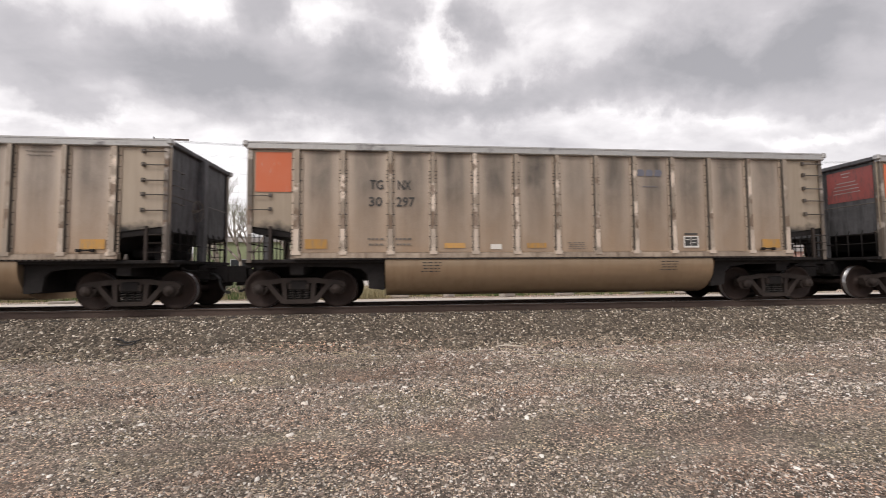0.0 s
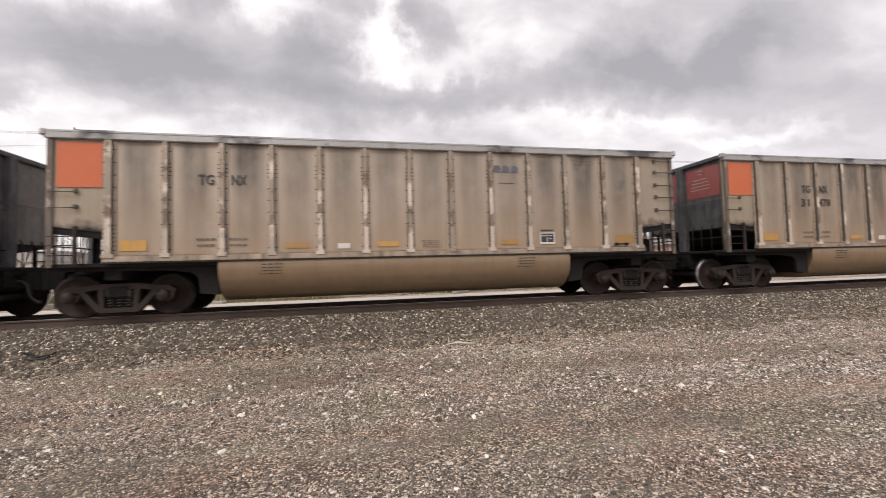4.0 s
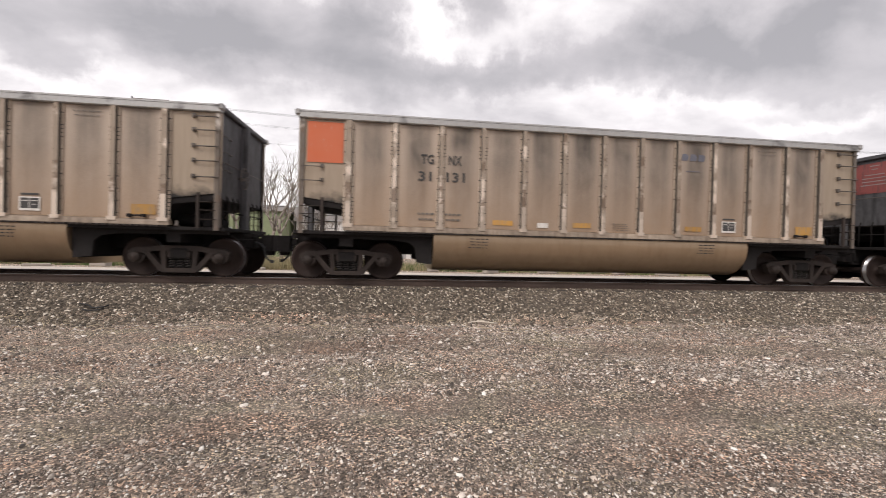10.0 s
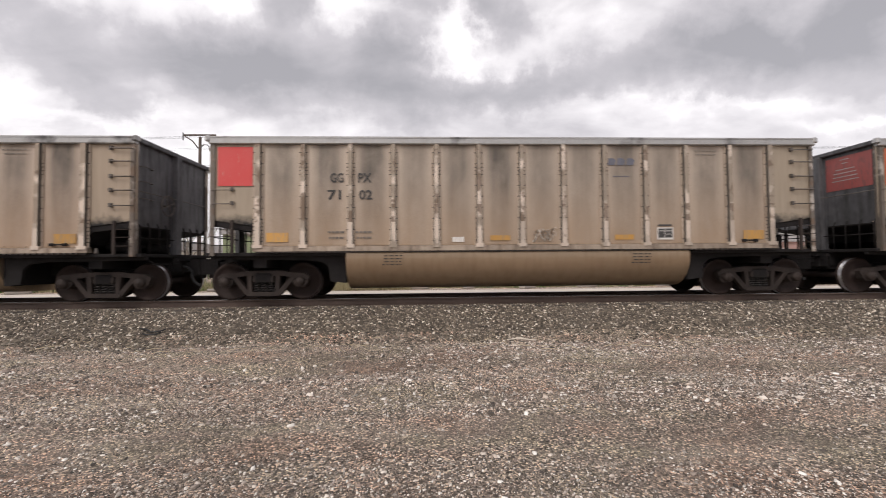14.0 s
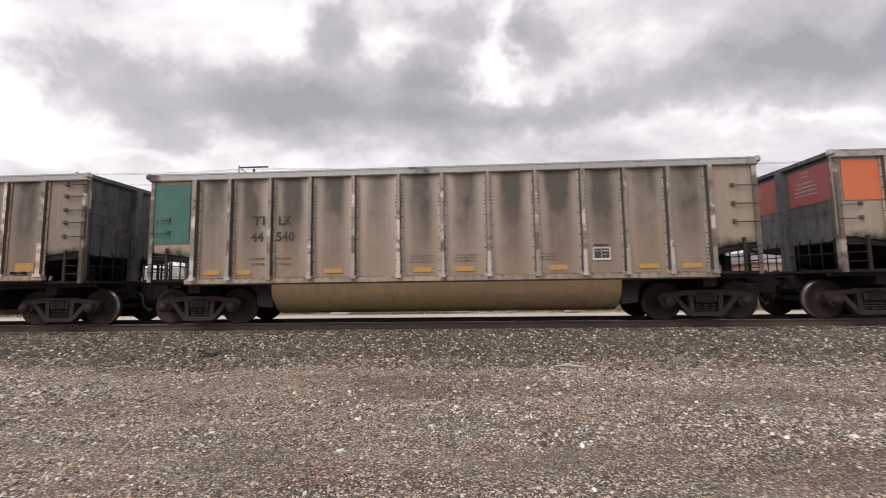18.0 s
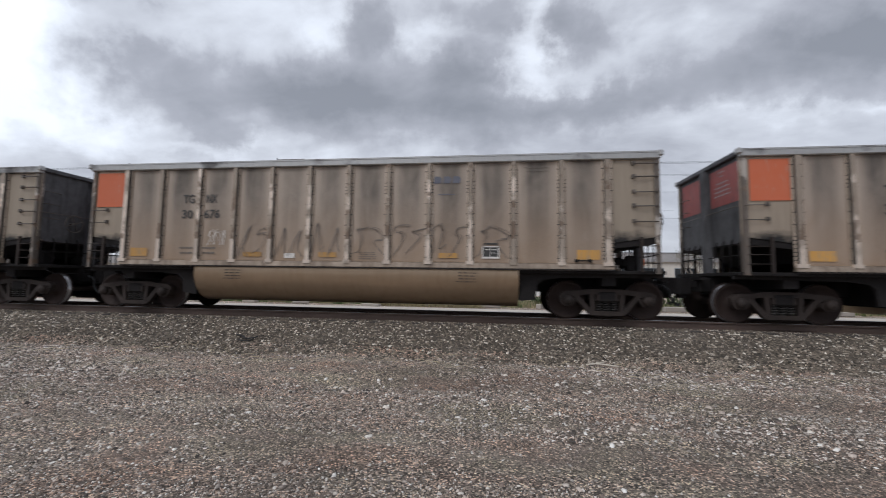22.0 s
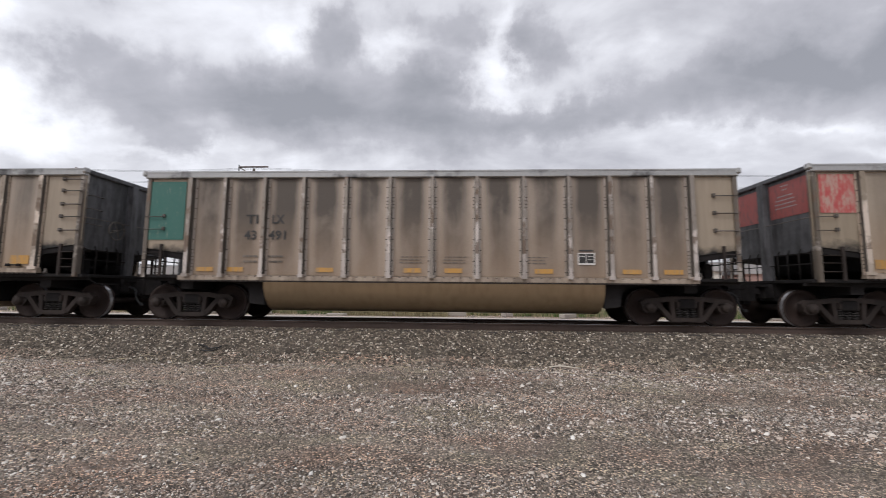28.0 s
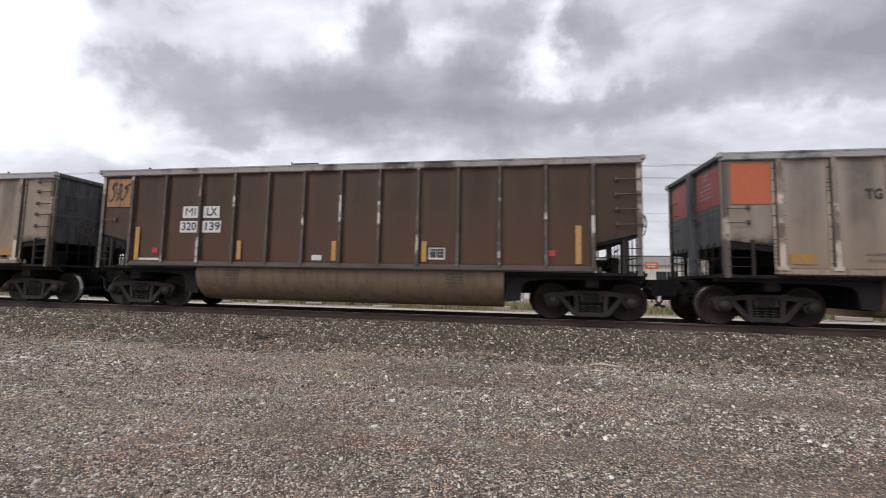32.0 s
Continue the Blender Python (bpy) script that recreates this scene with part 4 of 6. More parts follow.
        bogie(car, e * 6.21)
    part("brake_cylinder", cached(("brake_cylinder",), lambda: Shape().lathe([(0, -0.34), (0.1, -0.34), (0.14, -0.3), (0.145, 0.2), (0.11, 0.26), (0.04, 0.28), (0.04, 0.5), (0, 0.5)], "x", 14)), MAT["under"], car, "black brake cylinder over the end platform", (6.42, -0.75, 1.34))
    part("brake_reservoir", cached(("brake_reservoir",), lambda: Shape().lathe([(0, -0.45), (0.1, -0.43), (0.15, -0.36), (0.15, 0.36), (0.1, 0.43), (0, 0.45)], "y", 14)), MAT["under"], car, "black air reservoir over the end platform", (6.4, 0.55, 1.32))
    part("brake_valve", cached(("brake_valve",), lambda: Shape().soft(-0.1, 0.1, -0.14, 0.14, -0.17, 0.2, 0.03).soft(-0.2, -0.08, -0.08, 0.08, -0.08, 0.12, 0.03).tube([(0, 0, 0.18), (0.02, 0, 0.34), (0.12, 0.05, 0.42)], 0.022, 6)), MAT["under"], car, "", (6.78, -0.9, 1.32))
    part("angle_cock", cached(("angle_cock",), lambda: Shape().lathe([(0, 0.13), (0.03, 0.13), (0.035, 0.06), (0.05, 0.05), (0.05, 0), (0, 0)], "z", 8)), MAT["rod"], car, "pipe fitting at the platform's edge", (6.34, -1.46, 1.15))
    part("inner_floor", cached(("inner_floor", kind), lambda: Shape().box(-4.9, 4.9, -1.5, 1.5, 1.145, 1.16)), MAT["inside"], car, "coal-black bare floor")
    # ladders and grab irons on both sides
    for side in (-1, 1):
        rz = 0 if side < 0 else 180
        put = lambda name, me, mat, x, z, label="": part(name, me, mat, car, label, (side * -x if side > 0 else x, side * (SHEET_Y + 0.075), z), (0, 0, rz))
        rows = (3.57, 3.27, 2.92, 2.60, 2.25) if kind == "a" else ((3.1, 2.68, 2.26) if kind == "b" else (3.3, 2.95, 2.6, 2.25))
        for z in rows:
            put("rung", cached(("rung",), lambda: rung_shape(0.5)), MAT["rod"], 6.70, z, "bent steel ladder rung")
        for z in ((2.60, 2.28) if kind != "c" else (2.42,)):
            put("rung", cached(("rung_left",), lambda: rung_left_shape(0.45)), MAT["rod"], -7.2, z, "bent steel grab iron")
        put("low_ladder", cached(("low_ladder", 1), lambda: low_ladder_shape(6.83, 7.2)), MAT["frame"], 0, 0)
        put("low_ladder", cached(("low_ladder", -1), lambda: low_ladder_shape(-6.72, -7.2)), MAT["frame"], 0, 0)
    part("brake_wheel", cached(("brake_wheel",), brake_wheel_shape), MAT["rod"], car, "spoked hand brake wheel", (7.5, -0.75, 2.35))
    # paint patches, labels and lettering on the side that shows
    face = -SHEET_Y - 0.017
    flat = lambda w, hh: cached(("patch", round(w, 3), round(hh, 3)), lambda: Shape().box(-w / 2, w / 2, -0.003, 0.001, -hh / 2, hh / 2))
    paint = {"orange": "orange", "red": "red", "teal": "teal", "rust": "rust_orange", "worn_red": "worn_red"}[patch]
    paint = "tan_rust" if k == 25 else paint
    epaint = MAT[{"orange": "end_red", "red": "end_red", "teal": "end_teal", "rust": "end_orange", "worn_red": "end_red"}[patch]]
    pz = {"a": (2.70, 3.62), "b": (2.02, 3.5), "c": (2.8, 3.6)}[kind]
    part("paint_patch", flat(0.80 if kind != "b" else 0.92, pz[1] - pz[0]), MAT[paint], car, f"{'faded ' if patch in ('rust', 'worn_red') else ''}{'red' if 'red' in patch else 'orange' if patch != 'teal' else 'teal'} painted panel", (-6.68, face, sum(pz) / 2), color=tint)
    for y, w in ((-0.78, 1.2), (0.78, 1.2)):
        p = part("paint_patch", cached(("end_patch", w), lambda: Shape().box(-0.003, 0.002, -w / 2, w / 2, -0.45, 0.45)), epaint, car, "sooty painted panel on the end wall", (-7.21, y, 3.2))
    part("stencil", cached(("end_lines",), lambda: end_lines()), MAT["ink_grey"], car, "faded white stencilled lines", (-7.214, -0.7, 3.25))
    mid = ribs[2]
    tz = {"a": 2.68, "b": 2.33, "c": 2.43}[kind]
    tz -= 0.07 if k == 16 else 0.05 if k == 20 else 0
    ink = MAT["ink"]
    if plates:
        ink = MAT["ink"] if plates == "white" else MAT["ink_white"]
        for dx, dz, w in {20: ((-0.36, 0.2, 0.48), (0.38, 0.2, 0.46), (-0.49, -0.2, 0.72), (0.42, -0.2, 0.66)), 23: ((-0.41, 0.2, 0.62), (0.44, 0.2, 0.62), (-0.35, -0.2, 0.48), (0.45, -0.2, 0.64))}.get(
                k, ((-0.31, 0.2, 0.5), (0.31, 0.2, 0.5), (-0.34, -0.2, 0.56), (0.34, -0.2, 0.56))):
            part("lettering_plate", flat(w, 0.32), MAT["plate_" + plates], car, f"{plates} lettering plate", (mid + dx, face, tz + dz), color=(0.42, 0.42, 0.42) if k == 20 else None)
    a, b = marks
    spots, broad = {20: ((-0.36, 0.38, -0.44, 0.46), 1.28), 23: ((-0.41, 0.44, -0.35, 0.45), 1.25)}.get(k, ((-0.32, 0.32, -0.35, 0.35), 1.0))
    for s, dx, dz in zip((a, b, *number), spots, (0.2, 0.2, -0.2, -0.2)):
        if s:
            part("lettering", text_mesh(s, 0.31, (0.13 * len(s) + (0.05 if len(s) > 1 else 0)) * broad), ink, car, "stencilled lettering", (mid + dx, face - 0.005, tz + dz))
    if kind == "a":
        for x, w in ((-5.72, 0.5), (-2.5, 0.5), (-0.5, 0.48), (2.5, 0.46), (5.7, 0.5)):
            if rng.random() < 0.97:
                part("reflector", flat(w, 0.22 if abs(x) > 5 else 0.12), MAT["yellow"], car, "yellow reflective sheet", (x, face, 1.46 if abs(x) < 5 else 1.5), color=(rng.uniform(0.7, 1.1),) * 3)
        part("label", flat(0.27, 0.12), MAT["white"], car, "white label", (-1.5, face, 1.43))
        part("stencil", cached(("logo_bar",), lambda: company_mark()), MAT["ink_blue"], car, "faded blue company mark", (2.45, face, 3.28))
        part("stencil", cached(("bars", 2, 0.6), lambda: bars(2, 0.6, 0.09, 0.015)), MAT["ink_faint"], car, "", (4.57, face, 3.5))
        part("stencil", cached(("bars", 4, 0.5), lambda: bars(4, 0.5, 0.05, 0.015)), MAT["ink_faint"], car, "", (0.52, face, 1.45))
        part("release_handle", cached(("release_handle",), lambda: Shape().tube([(-0.15, 0, 0), (0.15, 0, 0)], 0.016, 6).soft(-0.19, -0.1, -0.03, 0.04, -0.035, 0.035, 0.012).soft(0.1, 0.19, -0.03, 0.04, -0.035, 0.035, 0.012)),
             MAT["under"], car, "black release handle above the sill", (5.58, face - 0.04, zs + 0.19))
        stencil_box(car, 3.5 if k != 23 else 2.6, 1.55, face)
    elif kind == "b":
        for x in (-5.62, -4.85, -2.6, -0.45, 0.55, 2.7, 4.75, 5.7):
            part("reflector", flat(0.43, 0.11), MAT["yellow"], car, "yellow reflective sheet", (x, face, 1.29))
        for x in (-0.45, 0.6, 2.5):
            part("stencil", cached(("bars", 3, 0.62), lambda: bars(3, 0.62, 0.07, 0.02)), MAT["ink_faint"], car, "", (x, face, 1.55))
        stencil_box(car, 3.7, 1.6, face)
    else:
        strips = (-2.7, -0.6, 2.2) if k == 20 else (-2.83, -0.15, 2.2)
        for x, z, w, hh in [(x, 1.78, 0.13, 0.9) for x in (-5.97, 5.85)] + [(x, (1.95 if x > 2 else 1.72) if k == 20 else 1.6, 0.12, 0.5) for x in strips]:
            part("reflector", flat(w, hh), MAT["yellow"], car, "upright yellow reflective strip", (x, face - 0.02, z))
        part("label", flat(0.27, 0.14), MAT["white"], car, "white label", (-0.62, face, 1.42))
        part("label", flat(0.8, 0.06), MAT["white"], car, "pale strip above the sill", (-5.65, face, 1.34))
        part("label", flat(0.16, 0.14), MAT["red_dot"], car, "round red sticker", (-5.4, face, 1.58))
        part("label", flat(0.16, 0.14), MAT["red_dot"], car, "round red sticker", (5.25, face, 1.58))
        stencil_box(car, 2.52 if k == 25 else 2.55, 1.56, face)
    if kind != "c":
        for dx in (-0.32, 0.32):
            part("stencil", cached(("bars", 2, 0.42), lambda: bars(2, 0.42, 0.13, 0.045)), MAT["ink_faint"], car, "", (mid + dx, face, 1.55))
    if k == 23:
        for x in (-2.3, -0.1, 2.1):
            part("reflector", flat(0.28, 0.07), MAT["pale_yellow"], car, "pale yellow reflector on the tub", (x, -1.475, 1.04))
    for x in (-3.05, 2.95) if kind != "b" else ():
        part("stencil", cached(("bars", 4, 0.52), lambda: bars(4, 0.52, 0.07, 0.022)), MAT["ink"], car, "", (x, -1.474, 0.95), (3, 0, 0))
    for what in extras:
        what(car, face)
    for o in car.children:
        if o.name.startswith(("stencil", "graffiti", "rivet_strip")) and not o.name.startswith(("stencil_plate", "stencil_frame")):
            tagged(o, kind="stuff")
    return car


def rivet_strip_shape(zs, kind):
    s = Shape().box(-6.2, 6.2, -SHEET_Y - 0.05, -SHEET_Y + 0.02, zs - 0.035, zs)
    x = -6.1
    while x < 6.1:
        s.box(x, x + 0.05, -SHEET_Y - 0.092, -SHEET_Y - 0.05, zs - 0.03, zs - 0.002)
        x += 0.13
    # the bolts along the sill's upper edge
    x = -6.0
    while kind == "b" and x < 6.0:
        s.box(x, x + 0.03, -SHEET_Y - 0.084, -SHEET_Y - 0.05, zs + 0.085, zs + 0.108)
        x += 0.21
    return s


def side_panel_shape(w, h):
    """A slightly pillowed sheet between two stakes, with a shallow lip at its foot."""
    s = Shape()
    nx, nz = 5, 7
    verts = []
    for j in range(nz):
        for i in range(nx):
            u, v = i / (nx - 1) * 2 - 1, j / (nz - 1) * 2 - 1
            verts.append((u * w / 2, -0.012 * (1 - u * u) * (1 - v * v), v * h / 2))
    s.add(verts, [(j * nx + i, j * nx + i + 1, (j + 1) * nx + i + 1, (j + 1) * nx + i) for j in range(nz - 1) for i in range(nx - 1)], True)
    s.box(-w / 2, w / 2, 0.004, 0.02, -h / 2, h / 2)
    x = -w / 2 + 0.16
    while x < w / 2 - 0.12:
        s.box(x, x + 0.035, -0.014, 0.0, -h / 2 + 0.02, -h / 2 + 0.045)
        x += 0.16
    return s


def end_panel_mirror(h, w, lift, e):
    s = end_panel_shape(h, w, lift)
    if e > 0:
        s.v = [(-x, y, z) for x, y, z in s.v]
    return s


def corner_mirror(z1, sy):
    s = corner_post_shape(z1)
    if sy > 0:
        s.v = [(x, -y, z) for x, y, z in s.v]
    return s


def rung_left_shape(length):
    s = Shape().tube([(0, 0.07, 0), (0, 0, 0), (length, 0, 0), (length, 0.07, 0)], 0.011, 6)
    return s.box(length - 0.03, length + 0.035, 0.02, 0.075, -0.02, 0.065)


def end_lines():
    s = Shape()
    for i, w in enumerate((0.24, 0.16, 0.5, 0.62, 0.66, 0.7)):
        s.box(-0.003, 0.0, -w / 2, w / 2, 0.3 - i * 0.1 - (0.06 if i > 1 else 0), 0.325 - i * 0.1 - (0.06 if i > 1 else 0))
    return s


def company_mark():
    """A faded mark of three leaning blocks over a thin line."""
    s = Shape()
    for x in (-0.23, 0.0, 0.23):
        s.prism([(x - 0.10, -0.085), (x + 0.075, -0.085), (x + 0.10, 0.03), (x + 0.05, 0.085), (x - 0.075, 0.085)], "y", -0.002, 0.002)
    return s.box(-0.2, 0.2, -0.002, 0.002, -0.36, -0.345)


def cursive(rng, width, height, n, r):
    """A running hand: loops that advance along the line."""
    s, pts = Shape(), []
    for j in range(n * 14 + 1):
        t = 2 * math.pi * j / 14
        k = 1 + 0.35 * math.sin(j * 0.31 + n) + 0.2 * math.sin(j * 0.13)
        pts.append(Vector((-width / 2 + width * j / (n * 14) + 0.5 * width / n * math.cos(t), 0, height * (0.12 * math.sin(j * 0.09) - 0.5 * k * math.sin(t) + 0.22 * math.sin(2 * t + 0.4 * j / n)))))
    ribbon(s, pts, r, rng)
    return s


def stencil_box(car, x, z, face):
    """A dark inspection stencil framed in white."""
    part("stencil_plate", cached(("stencil_dark",), lambda: Shape().box(-0.185, 0.185, -0.003, 0.001, -0.12, 0.115)), MAT["plate_black"], car, "dark inspection stencil", (x, face, z))
    part("stencil_frame", cached(("stencil_frame",), lambda: Shape().box(-0.2, 0.2, -0.006, 0, -0.155, -0.11).box(-0.2, 0.2, -0.006, 0, 0.11, 0.135).box(-0.2, -0.172, -0.006, 0, -0.11, 0.11)
                                 .box(0.172, 0.2, -0.006, 0, -0.11, 0.11).box(-0.012, 0.0, -0.006, 0, -0.115, 0.11).box(-0.15, -0.04, -0.006, 0, 0.045, 0.06).box(0.03, 0.15, -0.006, 0, 0.045, 0.06).box(0.03, 0.13, -0.006, 0, -0.03, -0.018)), MAT["white"], car, "white stencil frame", (x, face, z))
    part("stencil", cached(("stencil_top",), lambda: Shape().box(-0.17, 0.17, -0.003, 0.001, 0.17, 0.21)), MAT["plate_black"], car, "", (x, face, z))


def graffiti(x, z, w, h, n, mat, r=0.012, dy=0.0, hand=scribble):
    def draw(car, face):
        me = hand(random.Random(int(x * 100) + n), w, h, n, r).mesh("graffiti")
        part("graffiti", me, MAT[mat], car, "scrawled graffiti strokes", (x, face - 0.014 - dy, z))
    return draw


SOOT = {2: 0.8, 4: 1.1, 8: 1.1, 9: 1.25, 10: 1.05, 12: 1.15, 13: 1.3, 18: 1.05, 22: 1.05, 23: 0.8}
PALE = {20: (2, 10), 23: (3,)}
A = "weathered aluminium coal car with a {} panel"
ALU = A.format("orange")
CARS = [
    (-3, "a", ("TG", "NX"), ("", ""), "orange", ALU, (0.95, 0.95, 0.96)),
    (-2, "a", ("TG", "NX"), ("", ""), "orange", ALU, (0.95, 0.95, 0.96)),
    (-1, "a", ("TG", "NX"), ("", ""), "orange", ALU, (1.02, 1.0, 0.98)),
    (0, "a", ("TG", "NX"), ("30", "297"), "orange", ALU, (0.93, 0.90, 0.86)),
    (1, "a", ("TG", "NX"), ("31", "012"), "orange", ALU, (1.05, 1.02, 0.97)),
    (2, "b", ("TI", "LX"), ("43", "501"), "teal", "pale aluminium open-top coal car with a teal corner panel", (1.0, 0.98, 0.95)),
    (3, "a", ("TG", "NX"), ("", ""), "orange", ALU, (1.0, 0.98, 0.94)),
    (4, "a", ("TG", "NX"), ("31", "478"), "orange", ALU, (1.0, 0.96, 0.90)),
    (5, "a", ("TG", "NX"), ("30", "308"), "orange", ALU, (0.92, 0.88, 0.83)),
    (6, "a", ("TG", "NX"), ("32", "465"), "orange", ALU, (1.0, 0.95, 0.89)),
    (7, "a", ("TG", "NX"), ("31", "105"), "orange", "weathered aluminium coal car, orange panel and chalk scrawls", (0.93, 0.88, 0.83)),
    (8, "a", ("TG", "NX"), ("31", "131"), "orange", ALU, (0.95, 0.90, 0.85)),
    (9, "a", ("TG", "NX"), ("30", "436"), "orange", ALU, (0.96, 0.90, 0.84)),
    (10, "a", ("TG", "NX"), ("31", "011"), "orange", ALU, (1.0, 0.94, 0.88)),
    (11, "a", ("GG", "PX"), ("71", "02"), "red", A.format("red"), (1.0, 0.97, 0.92)),
    (12, "a", ("TG", "NX"), ("31", "193"), "orange", ALU, (0.90, 0.87, 0.83)),
    (13, "a", ("TG", "NX"), ("30", "707"), "orange", ALU, (0.72, 0.70, 0.69)),
    (14, "b", ("TI", "LX"), ("44", "540"), "teal", "pale aluminium open-top coal car with a teal corner panel", (1.0, 0.97, 0.93)),
    (15, "a", ("TG", "NX"), ("31", "324"), "orange", ALU, (1.02, 1.0, 0.97)),
    (16, "a", ("FU", "RX"), ("966", "270"), "red", "weathered aluminium coal car, red panel and black lettering plates", (0.88, 0.86, 0.83)),
    (17, "a", ("TG", "NX"), ("30", "676"), "orange", "weathered aluminium coal car, orange panel and a long dark scrawl", (0.88, 0.85, 0.81)),
    (18, "a", ("TG", "NX"), ("30", "993"), "orange", ALU, (0.95, 0.91, 0.87)),
    (19, "a", ("TG", "NX"), ("30", "292"), "orange", "weathered aluminium coal car, orange panel and scrawls on its tub", (0.96, 0.92, 0.87)),
    (20, "c", ("MI", "LX"), ("320", "245"), "rust", "dark brown steel coal car with white lettering plates", (1, 1, 1)),
    (21, "a", ("TG", "NX"), ("", ""), "orange", ALU, (0.95, 0.92, 0.88)),
    (22, "b", ("TI", "LX"), ("43", "491"), "teal", "pale aluminium open-top coal car with a teal corner panel", (1.0, 0.96, 0.90)),
    (23, "a", ("MQ", "RX"), ("42", "219"), "worn_red", "weathered aluminium coal car, worn red panel and white lettering plates", (0.90, 0.86, 0.78)),
    (24, "a", ("TG", "NX"), ("30", "862"), "orange", ALU, (0.86, 0.82, 0.77)),
    (25, "c", ("MI", "LX"), ("320", "139"), "rust", "dark brown steel coal car with white lettering plates", (1, 1, 1)),
    (26, "a", ("TG", "NX"), ("", ""), "orange", ALU, (0.84, 0.83, 0.82)),
    (27, "a", ("TG", "NX"), ("", ""), "orange", ALU, (0.9, 0.88, 0.85)),
]
EXTRA = {7: (graffiti(-5.6, 1.95, 0.5, 0.3, 2, "chalk"), graffiti(-4.45, 1.65, 0.7, 0.4, 5, "chalk", 0.008), graffiti(-3.5, 1.75, 0.5, 0.4, 3, "chalk", 0.009), graffiti(-1.5, 1.75, 0.5, 0.5, 4, "chalk", 0.009), graffiti(0.6, 1.75, 0.5, 0.25, 3, "chalk", 0.009)),
         17: (graffiti(-3.5, 1.85, 0.5, 0.4, 4, "chalk", 0.008),) + tuple(graffiti(x, 1.78, 0.85, 0.8, 2, "spray", 0.009) for x in (-2.5, -1.5, -0.5, 0.52, 1.52, 2.52, 3.52)),
         19: (graffiti(4.57, 1.74, 0.62, 0.42, 3, "chalk", 0.018), graffiti(4.57, 1.56, 0.66, 0.2, 4, "chalk", 0.013), graffiti(-5.75, 1.7, 0.6, 0.3, 4, "chalk", 0.009), graffiti(-1.52, 0.97, 2.3, 0.31, 9, "ink", 0.017, -0.05, cursive)),
         25: (graffiti(-6.68, 3.2, 0.62, 0.55, 3, "spray", 0.016),),
         11: (graffiti(0.55, 1.5, 0.5, 0.3, 4, "chalk", 0.014),)}
PLATES = {16: "black", 20: "white", 23: "white", 25: "white"}
TRAIN = {}
for k, kind, marks, number, patch, label, tint in CARS:
    TRAIN[k] = coal_car(k, kind, marks, number, patch, label, tint, PLATES.get(k), EXTRA.get(k, ()))

# ======== ground, ballast and track ========


def ground_material():
    """Packed gravel yard: grey-brown fines, speckled grit, paler wheel tracks and darker damp patches."""
    m, nodes, links, b = mat_base("packed_gravel")
    tc = nodes.new("ShaderNodeTexCoord")
    vec = tc.outputs["Object"]
    big = nnoise(nodes, links, nmap(nodes, links, vec, (0.22, 0.9, 1)), 0.9, 4, 0.55, 0.6)
    mid = nnoise(nodes, links, nmap(nodes, links, vec, (0.6, 1.3, 1)), 2.4, 5, 0.6)
    hue = nnoise(nodes, links, nmap(nodes, links, vec, (0.5, 1.0, 1)), 1.1, 4, 0.6, 0.5)
    vor = nodes.new("ShaderNodeTexVoronoi")
    vor.inputs["Scale"].default_value = 58
    links.new(vec, vor.inputs["Vector"])
    grit = nnoise(nodes, links, vec, 110, 4, 0.75)
    base = nramp(nodes, links, big, [(0.34, (0.328, 0.266, 0.217)), (0.64, (0.54, 0.45, 0.371))])
    base = nmix(nodes, links, 0.6, base, nramp(nodes, links, mid, [(0.32, (0.58, 0.56, 0.55)), (0.68, (1.12, 1.1, 1.08))]), "MULTIPLY")
    base = nmix(nodes, links, 1.0, base, nramp(nodes, links, hue, [(0.36, (0.97, 1.02, 0.95)), (0.5, (1, 1, 1)), (0.66, (1.10, 0.96, 0.90))]), "MULTIPLY")
    sep = nodes.new("ShaderNodeSeparateColor")
    links.new(vor.outputs["Color"], sep.inputs[0])
    speck = nramp(nodes, links, sep.outputs[0], [(0.0, (0.15, 0.145, 0.14)), (0.45, (0.70, 0.69, 0.68)), (0.74, (1.15, 1.15, 1.13)), (0.86, (2.1, 2.05, 1.96)), (1.0, (3.3, 3.2, 3.05))])
    loose = nramp(nodes, links, nnoise(nodes, links, nmap(nodes, links, vec, (0.35, 1.0, 1), (4, 9, 0)), 1.5, 5, 0.6), [(0.36, (0.6, 0.6, 0.6)), (0.56, (1, 1, 1))])
    base = nmix(nodes, links, loose, base, nmix(nodes, links, 1.0, base, speck, "MULTIPLY"))
    base = nmix(nodes, links, 0.7, base, nramp(nodes, links, grit, [(0.3, (0.3, 0.3, 0.3)), (0.7, (1.45, 1.45, 1.45))]), "MULTIPLY")
    links.new(base, b.inputs["Base Color"])
    b.inputs["Roughness"].default_value = 0.92
    nbump(nodes, links, b, nmath(nodes, links, "ADD", nmath(nodes, links, "MULTIPLY", vor.outputs["Distance"], -0.7), grit), 1.0, 0.03)
    return m


MAT["ground"] = ground_material()
MAT["ballast"] = stone_material("ballast_stone", [(0.0, (0.043, 0.036, 0.028)), (0.4, (0.126, 0.102, 0.076)), (0.6, (0.196, 0.161, 0.124)), (0.82, (0.292, 0.235, 0.178)), (0.93, (0.56, 0.49, 0.395)), (1.0, (0.97, 0.90, 0.79))])
